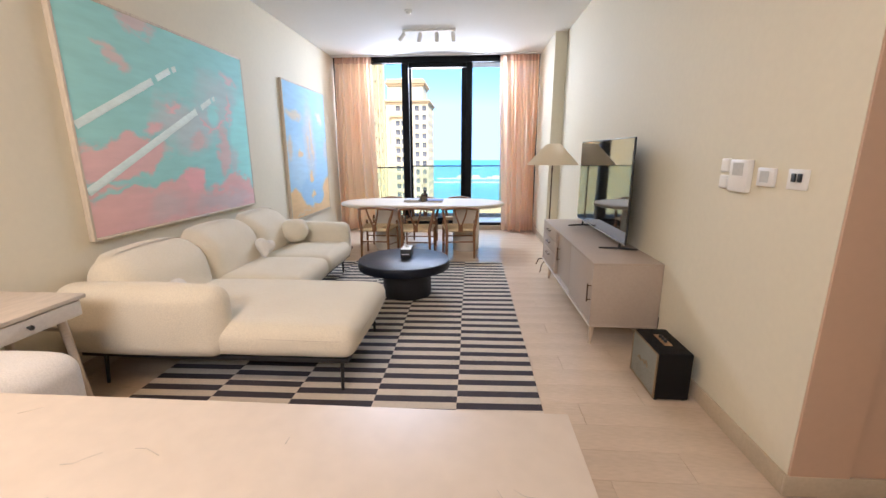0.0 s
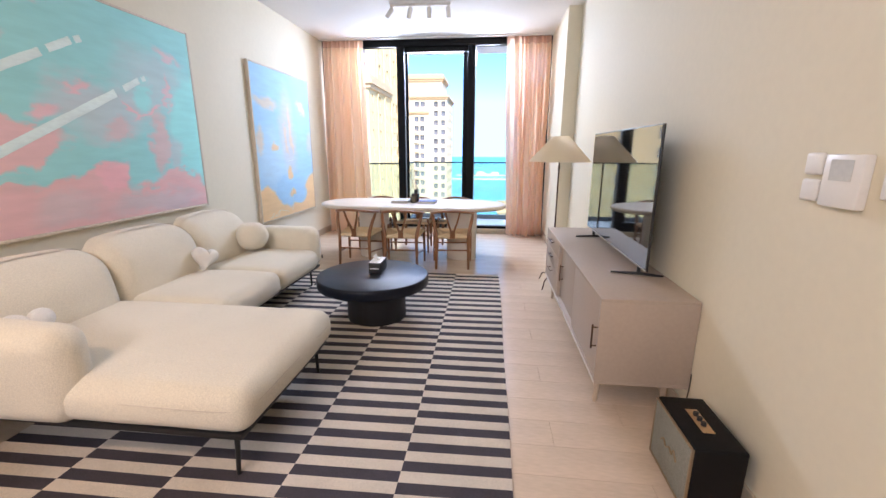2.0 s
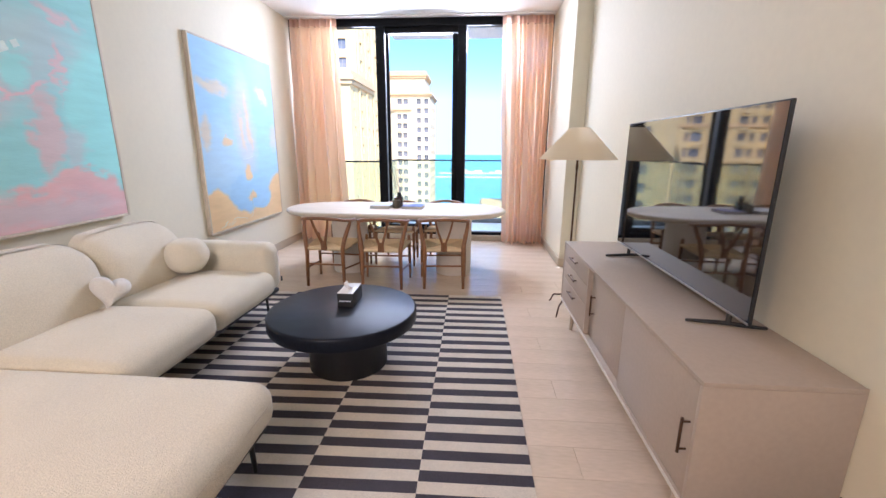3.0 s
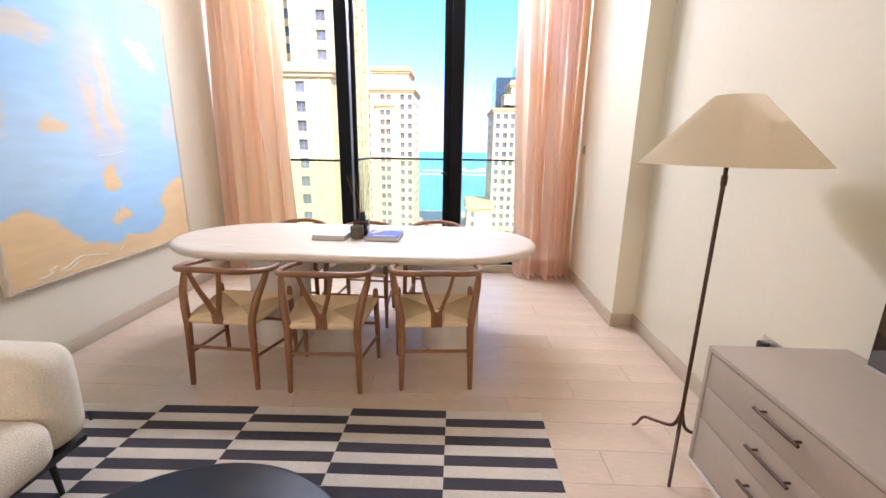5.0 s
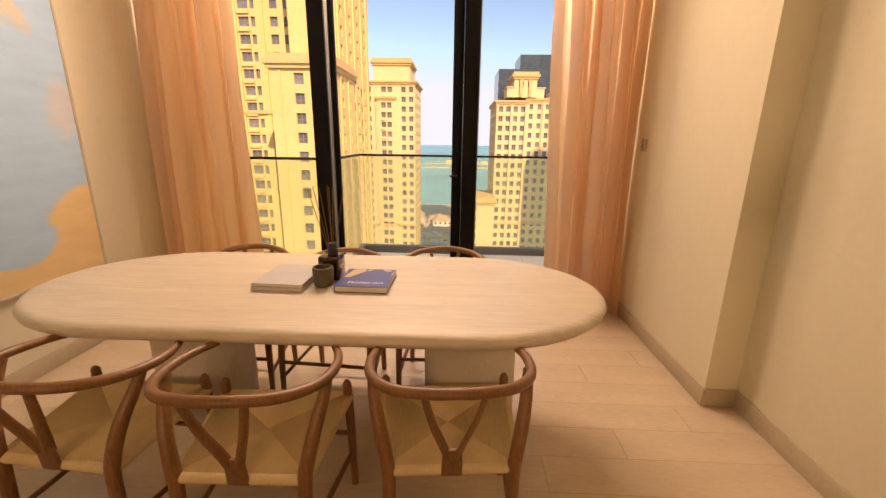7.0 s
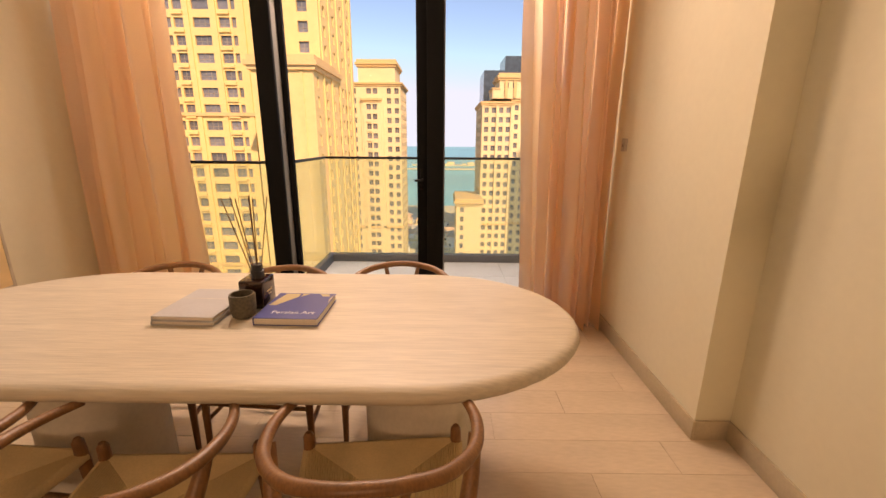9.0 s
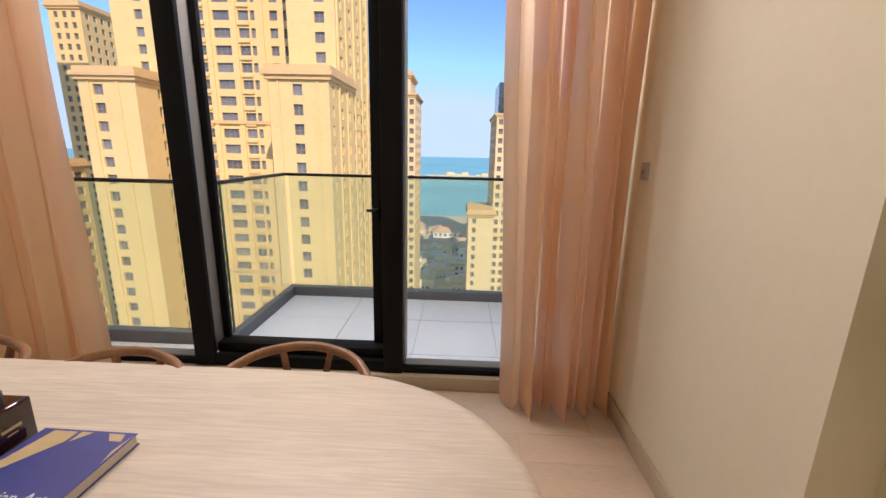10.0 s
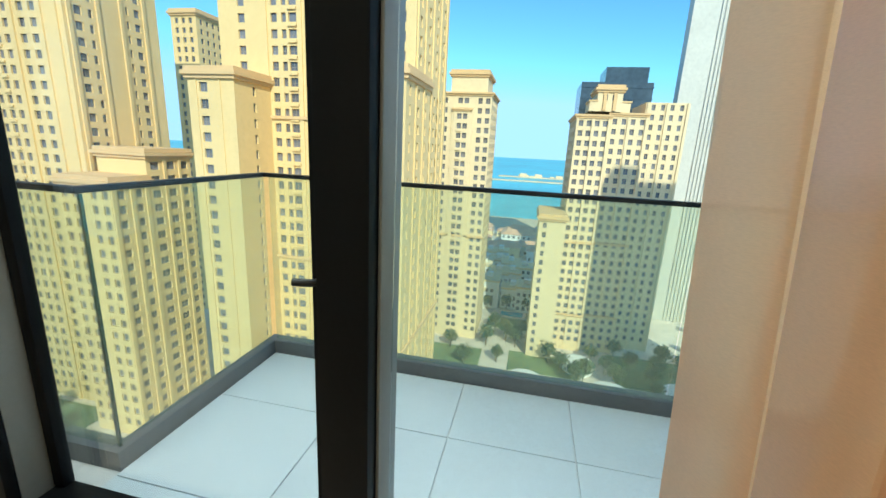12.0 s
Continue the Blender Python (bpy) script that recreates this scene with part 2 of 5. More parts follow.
DARK_PLASTIC = surface("dark_plastic", (0.02, 0.02, 0.022), 0.4)
GREY_PLASTIC = surface("grey_plate", (0.42, 0.36, 0.30), 0.4)
SCREEN_GREY = surface("grey_display", (0.60, 0.60, 0.57), 0.2)
BALCONY = surface("grey_balcony_tile", (0.72, 0.78, 0.80), 0.5, (1.5, 0.04), (40, 0.04), piece=0.03)
KERB = surface("grey_kerb_paint", (0.13, 0.14, 0.15), 0.6, (2, 0.1), (60, 0.1))
CONCRETE = surface("white_render", (0.78, 0.77, 0.74), 0.8, (1, 0.05), (20, 0.05))
BOOK_BLUE = surface("blue_book_cover", (0.055, 0.07, 0.26), 0.35, (8, 0.05), (80, 0.05))
BOOK_GREY = surface("pale_grey_book_cover", (0.47, 0.47, 0.48), 0.5, (8, 0.04), (80, 0.04))
PAPER = surface("book_pages", (0.70, 0.64, 0.55), 0.8, (8, 0.05), (300, 0.2), stretch=(1, 1, 20))
GOLD_PRINT = surface("ochre_print", (0.55, 0.42, 0.22), 0.4)
INK = surface("white_print", (0.75, 0.75, 0.78), 0.5)
AMBER = surface("dark_brown_glass", (0.035, 0.010, 0.006), 0.08, (5, 0.1), (30, 0.1), spec=0.8)
STONE_CUP = surface("dark_grey_stone", (0.11, 0.088, 0.055), 0.6, (12, 0.25), (90, 0.3), 0.2, 120)
REED = surface("dry_reed", (0.16, 0.085, 0.04), 0.8, (20, 0.2), (90, 0.2))
TISSUE = surface("white_tissue", (0.82, 0.82, 0.82), 0.9)
CANVAS_EDGE = surface("pale_wood_frame", (0.62, 0.54, 0.42), 0.6, (4, 0.1), (60, 0.1), stretch=(1, 1, 0.2))
CANVAS_EDGE_DARK = surface("weathered_wood_frame", (0.55, 0.47, 0.36), 0.6, (4, 0.15), (60, 0.15), stretch=(1, 1, 0.2))
TURQ, PINK, LILAC, AQUA, ROSE = (0.38, 0.72, 0.71), (0.80, 0.52, 0.52), (0.60, 0.64, 0.66), (0.40, 0.82, 0.79), (0.90, 0.52, 0.56)
PAINT_PINK = painted_canvas("turquoise_and_pink_paint", TURQ, [
    (4.22, 1.74, 0.34, 0.22, 5, LILAC, 0.4, 0.75),
    (3.90, 1.84, 0.22, 0.14, 20, LILAC, 0.5, 0.7),
    (4.66, 2.02, 0.34, 0.26, 0, LILAC, 0.5, 0.6),
    (5.00, 1.62, 0.20, 0.50, 0, AQUA, 0.3, 0.9),
    (4.62, 1.50, 0.10, 0.26, -8, PINK, 0.3, 0.75),
    (4.80, 1.42, 0.12, 0.16, 0, LILAC, 0.4, 0.7),
    (4.36, 1.78, 0.13, 0.020, -40, ROSE, 0.6, 0.7),
    (4.58, 1.745, 0.16, 0.018, 20, ROSE, 0.6, 0.7),
    (4.79, 1.92, 0.018, 0.16, 0, ROSE, 0.6, 0.6),
    (4.25, 1.62, 0.10, 0.08, 0, PINK, 0.5, 0.6),
    (4.52, 1.88, 0.10, 0.12, 0, AQUA, 0.35, 0.85),
    (4.85, 2.30, 0.16, 0.04, -20, ROSE, 0.5, 0.6),
    (3.97, 1.93, 0.10, 0.035, 20, ROSE, 0.5, 0.7),
    (3.72, 1.75, 0.11, 0.05, 10, ROSE, 0.5, 0.75),
    (3.65, 2.48, 0.16, 0.07, -15, PINK, 0.4, 0.7),
    (3.36, 2.20, 0.13, 0.05, -25, PINK, 0.4, 0.7),
    (3.35, 1.50, 0.50, 0.15, 6, PINK, 0.14, 0.95),
    (4.05, 0.82, 1.9, 0.40, 0, PINK, 0.08, 1.0),
    (3.90, 1.16, 0.42, 0.15, 8, PINK, 0.15, 1.0),
    (3.05, 1.12, 0.5, 0.16, 8, PINK, 0.15, 0.95),
    (4.17, 1.26, 0.17, 0.10, 0, ROSE, 0.25, 0.9),
    (4.85, 1.16, 0.26, 0.10, 0, PINK, 0.2, 0.95),
    (3.45, 1.30, 0.50, 0.030, 12, TURQ, 0.35, 0.9),
    (3.95, 1.44, 0.28, 0.050, 8, TURQ, 0.3, 0.95),
    (4.37, 1.26, 0.045, 0.13, -15, TURQ, 0.4, 0.8),
    (4.55, 1.02, 0.45, 0.10, 0, LILAC, 0.5, 0.5),
    (3.70, 1.05, 0.22, 0.12, 10, LILAC, 0.6, 0.4),
], (4.1, 0.92))
SKYB, OCHRE, DUSK, PALEB = (0.42, 0.66, 0.88), (0.86, 0.63, 0.35), (0.66, 0.64, 0.64), (0.54, 0.74, 0.90)
PAINT_BLUE = painted_canvas("sky_blue_and_ochre_paint", SKYB, [
    (6.55, 1.35, 0.50, 0.35, 0, PALEB, 0.5, 0.8),
    (7.00, 1.68, 0.20, 0.55, 4, DUSK, 0.5, 0.7),
    (7.06, 1.72, 0.05, 0.28, 6, OCHRE, 0.5, 0.6),
    (6.92, 1.62, 0.035, 0.20, 10, OCHRE, 0.5, 0.5),
    (6.62, 1.52, 0.10, 0.035, 0, OCHRE, 0.4, 0.85),
    (6.45, 2.05, 0.26, 0.06, -8, OCHRE, 0.5, 0.6),
    (6.22, 1.60, 0.08, 0.16, 0, OCHRE, 0.5, 0.6),
    (7.45, 2.08, 0.14, 0.05, -20, OCHRE, 0.5, 0.6),
    (7.68, 1.55, 0.08, 0.18, 0, DUSK, 0.5, 0.7),
    (6.95, 0.42, 1.4, 0.42, 0, OCHRE, 0.08, 1.0),
    (6.20, 0.75, 0.42, 0.26, 0, OCHRE, 0.12, 1.0),
    (7.70, 0.80, 0.28, 0.30, 0, OCHRE, 0.12, 1.0),
    (6.92, 0.90, 0.34, 0.24, 0, SKYB, 0.10, 1.0),
    (7.28, 0.78, 0.20, 0.09, 12, SKYB, 0.15, 1.0),
    (6.98, 1.14, 0.06, 0.10, 0, OCHRE, 0.25, 0.95),
    (7.04, 0.84, 0.11, 0.035, 5, OCHRE, 0.25, 0.95),
], (6.94, 0.52), 0.11)
BRUSH_WHITE = surface("white_brush_stroke", (0.74, 0.86, 0.81), 0.5, (10, 0.05), (60, 0.05), stretch=(1, 0.3, 1))
TOWER = surface("sand_facade_render", (0.80, 0.575, 0.27), 0.85, (0.06, 0.05), (1.2, 0.04))
TOWER_PALE = surface("pale_sand_facade_render", (0.78, 0.61, 0.37), 0.85, (0.06, 0.05), (1.2, 0.04))
TRIM_OUT = surface("terracotta_cornice", (0.72, 0.48, 0.24), 0.85, (0.1, 0.06), (2, 0.05))
PANE_FAR = surface("far_window_glass", (0.17, 0.17, 0.19), 0.22, (0.3, 0.3), (2, 0.1), spec=0.7, piece=0.35)
FAR_FRAME = surface("far_window_frame", (0.30, 0.25, 0.20), 0.6)
FAR_GLASS = surface("blue_grey_curtain_wall", (0.05, 0.07, 0.09), 0.15, (0.1, 0.2), (0.6, 0.2), spec=0.8)
WHITE_TOWER = surface("white_tower_cladding", (0.60, 0.57, 0.50), 0.6, (0.1, 0.04), (0.8, 0.06))
GROUND = surface("city_paving", (0.66, 0.58, 0.49), 0.9, (0.02, 0.25), (0.3, 0.15))
LAWN = surface("lawn", (0.15, 0.20, 0.09), 0.95, (0.08, 0.25), (0.8, 0.3))
SAND = surface("beach_sand", (0.62, 0.50, 0.34), 0.95, (0.03, 0.08), (0.4, 0.08))
SEA = surface("turquoise_sea", (0.07, 0.42, 0.45), 0.3, (0.004, 0.25), (0.05, 0.12), 0.3, 0.4)
DEEP = surface("deep_sea", (0.03, 0.13, 0.22), 0.3, (0.002, 0.2), (0.03, 0.1), 0.3, 0.4)
ROOF_RED = surface("terracotta_roof", (0.70, 0.42, 0.28), 0.85, (0.2, 0.12), (2, 0.1))
LEAF = surface("tree_foliage", (0.07, 0.10, 0.045), 0.9, (0.4, 0.3), (3, 0.3))
BARK = surface("bark", (0.12, 0.08, 0.05), 0.9)
POOL = surface("pool_water", (0.06, 0.34, 0.50), 0.15, (0.2, 0.1), (2, 0.1))


# ---- building helpers ----
ORIGIN = {}


def thing(name, at, label, category, group="", kind=""):
    ob = new(name)
    ob.location = at
    ob.empty_display_size = 0.1
    ORIGIN[ob.name] = Vector(at)
    return tagged(ob, label, category, group, kind)


def to_mesh(name, bm, material, origin, smooth=None):
    if origin.length:
        bmesh.ops.translate(bm, verts=bm.verts, vec=-origin)
    me = bpy.data.meshes.new(name)
    bm.normal_update()
    bm.to_mesh(me)
    bm.free()
    for mm in material if isinstance(material, (list, tuple)) else [material]:
        me.materials.append(mm)
    if smooth is not None:
        me.shade_smooth()
        me.set_sharp_from_angle(angle=radians(smooth))
    return me


def part(name, bm, material, parent, label="", smooth=40):
    origin = ORIGIN[parent.name]
    ob = new(name, to_mesh(name, bm, material, origin, smooth))
    ob.parent = parent
    ORIGIN[ob.name] = origin
    if label:
        ob["label"] = label
    return ob


def solid(name, bm, material, label, category, kind="", group="", smooth=40):
    """A thing that is one mesh, its origin at its base."""
    xs = [v.co for v in bm.verts]
    lo = Vector((min(v[i] for v in xs) for i in range(3)))
    hi = Vector((max(v[i] for v in xs) for i in range(3)))
    origin = Vector(((lo.x + hi.x) / 2, (lo.y + hi.y) / 2, lo.z))
    ob = new(name, to_mesh(name, bm, material, origin, smooth))
    ob.location = origin
    ORIGIN[ob.name] = origin
    return tagged(ob, label, category, group, kind)


def box(x0, x1, y0, y1, z0, z1, bevel=0.0, seg=2, bm=None):
    own = bmesh.new()
    bmesh.ops.create_cube(own, size=1)
    for v in own.verts:
        v.co = Vector(((x0 + x1) / 2 + v.co.x * (x1 - x0), (y0 + y1) / 2 + v.co.y * (y1 - y0), (z0 + z1) / 2 + v.co.z * (z1 - z0)))
    if bevel:
        bmesh.ops.bevel(own, geom=own.edges[:], offset=bevel, segments=seg, affect="EDGES", profile=0.5)
    if bm is None:
        return own
    return join(bm, own)


def join(bm, other):
    me = bpy.data.meshes.new("join")
    other.to_mesh(me)
    other.free()
    bm.from_mesh(me)
    bpy.data.meshes.remove(me)
    return bm


def soft_box(x0, x1, y0, y1, z0, z1, r, puff=(0, 0, 0), n=8, wrinkle=0.0, corner=4):
    """A stuffed block: rounded with radius r, its faces swelling by puff."""
    lo, hi = Vector((x0, y0, z0)), Vector((x1, y1, z1))
    size = hi - lo
    rr = min(r, *(0.499 * s for s in size))
    axes = []
    for k in range(3):
        a, b = lo[k] + rr, hi[k] - rr
        row = [(a, -math.tan(radians(45 * (1 - i / corner)))) for i in range(corner + 1)]
        row += [(a + (b - a) * i / n, 0.0) for i in range(1, n)]
        row += [(b, math.tan(radians(45 * i / corner))) for i in range(corner + 1)]
        axes.append(row)
    bm = bmesh.new()
    made = {}
    mid = (lo + hi) / 2

    def vert(i, j, k):
        if (i, j, k) not in made:
            p = [axes[0][i], axes[1][j], axes[2][k]]
            off = Vector((p[0][1], p[1][1], p[2][1])).normalized() * rr
            co = Vector((p[0][0], p[1][0], p[2][0])) + off
            u = [(co[a] - mid[a]) / (size[a] / 2) for a in range(3)]
            w = [max(0.0, 1 - x * x) for x in u]
            co += Vector((puff[0] * u[0] * w[1] * w[2], puff[1] * u[1] * w[0] * w[2], puff[2] * u[2] * w[0] * w[1]))
            if wrinkle:
                co += wrinkle * noise.noise_vector(co * 5.0)
            made[i, j, k] = bm.verts.new(co)
        return made[i, j, k]

    last = [len(a) - 1 for a in axes]
    for fixed in range(3):
        p, q = [a for a in range(3) if a != fixed]
        for end in (0, last[fixed]):
            for i in range(last[p]):
                for j in range(last[q]):
                    ids = []
                    for di, dj in ((0, 0), (1, 0), (1, 1), (0, 1)):
                        c = [0, 0, 0]
                        c[fixed], c[p], c[q] = end, i + di, j + dj
                        ids.append(vert(*c))
                    flip = (end == 0) != (fixed == 1)
                    bm.faces.new(ids[::-1] if flip else ids)
    return bm


def smooth_path(points, steps=6):
    pts = [Vector(p) for p in points]
    out = []
    for i in range(len(pts) - 1):
        p0, p1, p2, p3 = pts[max(i - 1, 0)], pts[i], pts[i + 1], pts[min(i + 2, len(pts) - 1)]
        for s in range(steps):
            t = s / steps
            out.append(0.5 * (2 * p1 + (p2 - p0) * t + (2 * p0 - 5 * p1 + 4 * p2 - p3) * t * t + (3 * p1 - p0 - 3 * p2 + p3) * t**3))
    return out + [pts[-1]]


def tube(points, radius, seg=8, bm=None, flat=1.0, steps=0):
    """A rod along points; radius: one number or one for each end; flat squeezes it along its second axis."""
    pts = smooth_path(points, steps) if steps else [Vector(p) for p in points]
    bm = bm or bmesh.new()
    radii = radius if isinstance(radius, (list, tuple)) else (radius, radius)
    rings = []
    side = None
    for i, p in enumerate(pts):
        d = (pts[min(i + 1, len(pts) - 1)] - pts[max(i - 1, 0)]).normalized()
        if side is None:
            side = d.orthogonal().normalized()
        side = (side - d * side.dot(d)).normalized()
        up = d.cross(side)
        f = i / max(1, len(pts) - 1) * (len(radii) - 1)
        k = min(int(f), len(radii) - 2)
        r = radii[k] + (radii[k + 1] - radii[k]) * (f - k)
        rings.append([bm.verts.new(p + r * (math.cos(a) * side + flat * math.sin(a) * up)) for a in (2 * math.pi * j / seg for j in range(seg))])
    for a, b in zip(rings, rings[1:]):
        for j in range(seg):
            bm.faces.new((a[j], a[(j + 1) % seg], b[(j + 1) % seg], b[j]))
    bm.faces.new(rings[0][::-1])
    bm.faces.new(rings[-1])
    return bm


def lathe(profile, at=(0, 0, 0), seg=32, bm=None, sx=1.0, sy=1.0):
    """A turned shape: profile of (radius, height) from foot to top."""
    bm = bm or bmesh.new()
    rings = []
    for r, z in profile:
        rings.append([bm.verts.new((at[0] + sx * r * math.cos(a), at[1] + sy * r * math.sin(a), at[2] + z)) for a in (2 * math.pi * j / seg for j in range(seg))])
    for a, b in zip(rings, rings[1:]):
        for j in range(seg):
            bm.faces.new((a[j], a[(j + 1) % seg], b[(j + 1) % seg], b[j]))
    bm.faces.new(rings[0][::-1])
    bm.faces.new(rings[-1])
    return bm


def oblong(w, d, corner, inset, count=14):
    """Outline of a long rounded top, w by d with its corners rounded by an ellipse corner = (a, b)."""
    a, b = corner[0] - inset, corner[1] - inset
    out = []
    for cx, cy, start in ((w / 2 - corner[0], d / 2 - corner[1], 0), (-w / 2 + corner[0], d / 2 - corner[1], 90), (-w / 2 + corner[0], -d / 2 + corner[1], 180), (w / 2 - corner[0], -d / 2 + corner[1], 270)):
        for i in range(count):
            t = radians(start + 90 * i / (count - 1))
            out.append((cx + a * math.cos(t), cy + b * math.sin(t)))
    return out


def loft(rings, at):
    bm = bmesh.new()
    made = [[bm.verts.new((at[0] + x, at[1] + y, at[2] + z)) for x, y in ring] for z, ring in rings]
    n = len(made[0])
    for a, b in zip(made, made[1:]):
        for j in range(n):
            bm.faces.new((a[j], a[(j + 1) % n], b[(j + 1) % n], b[j]))
    bm.faces.new(made[0][::-1])
    bm.faces.new(made[-1])
    bmesh.ops.remove_doubles(bm, verts=bm.verts, dist=0.0005)
    return bm


# ---- the room ----
XL, XR, XC, YW, YN, CEIL = -2.375, 1.668, 1.495, 8.55, 2.0, 3.262


def wall(name, x0, x1, y0, y1, z0=0.0, z1=CEIL, label="cream painted plaster wall", material=None):
    return solid(name, box(x0, x1, y0, y1, z0, z1), material or WALL, label, "wall", "structure")


wall("wall_west", XL - 0.2, XL, -2.6, YW + 0.15)
wall("wall_east", XR, XR + 0.25, YN, 7.143)
wall("wall_east_pier", XC, XR + 0.25, 7.143, YW + 0.15, label="cream painted pier standing proud of the wall")
wall("wall_hall", XR + 0.25, 3.6, YN, YN + 0.2, label="taupe-brown painted hall wall", material=HALL)
wall("wall_hall_return", XR + 0.0015, XR + 0.2495, YN - 0.012, YN - 0.0005, label="taupe-brown painted end of the wall", material=HALL)
wall("wall_hall_end", 3.6, 3.8, -2.6, YN + 0.2)
wall("wall_south", XL, 3.6, -2.8, -2.6)
solid("ceiling", box(XL - 0.2, 3.8, -2.8, YW + 0.15, CEIL, CEIL + 0.2), CEILING, "plain white painted ceiling", "ceiling", "structure")
floor = solid("floor", box(XL - 0.2, 3.8, -2.8, YW + 0.15, -0.2, -0.004), GROUT, "beige porcelain plank tiles with thin joints", "floor", "structure")

# skirting
for name, b in (
    ("baseboard_west", (XL, XL + 0.014, -2.6, YW)),
    ("baseboard_east", (XR - 0.014, XR, YN, 7.13)),
    ("baseboard_pier", (XC - 0.014, XC, 7.13, YW)),
    ("baseboard_pier_end", (XC, XR, 7.129, 7.143)),
    ("baseboard_hall", (XR - 0.014, 3.6, YN - 0.014, YN)),
):
    solid(name, box(*b, 0.0, 0.104, 0.003), SKIRT, "beige porcelain skirting board", "skirting", "structure")

# low tiled upstand under the window
solid("window_upstand", box(XL, XC, 8.508, YW + 0.12, 0.0, 0.088, 0.003), SKIRT, "low beige tiled upstand below the window frame", "sill", "structure")

# ---- window front ----
window = thing("window_1", ((XL + XC) / 2, 8.6, 0.088), "black aluminium window wall with a glazed balcony door", "window", kind="structure")
Y0, Y1 = YW, YW + 0.13
part("frame_head", box(XL, XC, Y0, Y1, 3.15, CEIL, 0.004), FRAME, window)
part("frame_foot", box(XL, -1.076, Y0, Y1, 0.088, 0.125, 0.004), FRAME, window)
part("frame_foot", box(0.257, XC, Y0, Y1, 0.088, 0.125, 0.004), FRAME, window)
part("frame_side", box(XL, XL + 0.06, Y0, Y1, 0.126, 3.149, 0.004), FRAME, window)
part("frame_side", box(XC - 0.06, XC, Y0, Y1, 0.126, 3.149, 0.004), FRAME, window)
part("mullion", box(-1.075, -0.947, Y0 - 0.012, Y0 + 0.024, 0.088, 3.149, 0.004), FRAME, window)
part("mullion_cover", box(-1.072, -0.949, Y0 + 0.0245, Y1 + 0.02, 0.168, 3.149, 0.003), ALU, window, "grey aluminium reveal")
part("mullion", box(0.137, 0.256, Y0 - 0.012, Y1 - 0.02, 0.088, 3.149, 0.004), FRAME, window)
part("mullion_cover", box(0.2565, 0.266, Y0 + 0.035, Y1 + 0.03, 0.13, 3.149, 0.003), ALU, window, "grey aluminium reveal")
part("pane", box(XL + 0.06, -1.0725, Y0 + 0.11, Y0 + 0.118, 0.125, 3.15), PANE, window, "clear fixed pane")
part("pane", box(0.2665, XC - 0.06, Y0 + 0.11, Y0 + 0.118, 0.125, 3.15), PANE, window, "clear fixed pane")
part("ledge_cover", box(0.2675, XC - 0.06, Y0 + 0.03, Y0 + 0.108, 0.126, 0.136, 0.002), ALU, window, "grey aluminium inner ledge")
part("ledge_cover", box(XL + 0.06, -1.077, Y0 + 0.03, Y0 + 0.108, 0.126, 0.136, 0.002), ALU, window, "grey aluminium inner ledge")

door = thing("door_1", (-0.44, 8.62, 0.088), "closed black aluminium glazed balcony door", "door", kind="structure")
DY0, DY1 = Y0 + 0.035, Y0 + 0.105
part("bottom_rail", box(-0.9465, 0.1365, Y0 - 0.006, DY1, 0.089, 0.165, 0.004), FRAME, door)
part("leaf_rail", box(-0.9465, 0.1365, DY0, Y0 + 0.15, 0.167, 0.229, 0.004), FRAME, door)
part("top_rail", box(-0.9465, 0.1365, DY0, Y0 + 0.15, 3.07, 3.149, 0.004), FRAME, door)
part("stile", box(-0.9485, -0.905, Y0 + 0.112, Y0 + 0.15, 0.23, 3.069, 0.004), FRAME, door)
part("stile", box(0.052, 0.1365, Y0 + 0.118, Y0 + 0.15, 0.23, 3.069, 0.004), FRAME, door)
part("pane", box(-0.905, 0.052, DY1 + 0.024, DY1 + 0.032, 0.229, 3.07), PANE, door, "clear door pane")
handle = part("handle_plate", box(0.078, 0.104, Y0 + 0.108, Y0 + 0.1175, 1.03, 1.19, 0.003), FRAME, door)
part("lever", tube([(0.091, Y0 + 0.11, 1.108), (0.091, Y0 + 0.072, 1.108), (0.082, Y0 + 0.064, 1.108), (0.036, Y0 + 0.062, 1.105)], 0.0095, 10), BLACK_METAL, handle, "black lever handle")
for o in window.children_recursive + door.children_recursive:
    if o.data and o.data.materials and o.data.materials[0] == PANE:
        o.visible_shadow = False

# ---- balcony ----
balcony = thing("balcony", (0.6, 9.4, 0.0), "balcony with pale grey tiles, dark kerb and glass balustrade", "balcony", kind="structure")
part("slab", box(-1.16, 4.2, YW + 0.15, 10.16, -0.2, 0.012), CONCRETE, balcony)
part("slab", box(-6.0, -1.16, YW + 0.15, 9.04, -0.2, 0.012), CONCRETE, balcony)
part("kerb", box(-1.06, 4.2, 10.042, 10.13, 0.013, 0.108, 0.003), KERB, balcony, "dark grey painted kerb")
part("kerb", box(-1.10, -1.035, 8.945, 10.13, 0.013, 0.1085, 0.003), KERB, balcony, "dark grey painted kerb")
part("kerb", box(-6.0, -1.101, 8.945, 9.03, 0.013, 0.108, 0.003), KERB, balcony, "dark grey painted kerb")
for x0, x1, y0, y1 in ((-1.03, 1.41, 10.058, 10.072), (1.42, 4.2, 10.058, 10.072), (-1.082, -1.068, 8.985, 10.06), (-3.6, -1.083, 8.972, 8.986), (-6.0, -3.61, 8.972, 8.986)):
    part("balustrade_pane", box(x0, x1, y0, y1, 0.113, 1.2), RAILGLASS, balcony, "clear glass balustrade pane").visible_shadow = False
part("pane_edge", box(-1.0665, -1.0535, 8.972, 8.984, 0.113, 1.2, 0.001), GLASS_EDGE, balcony, "green edge of the glass")
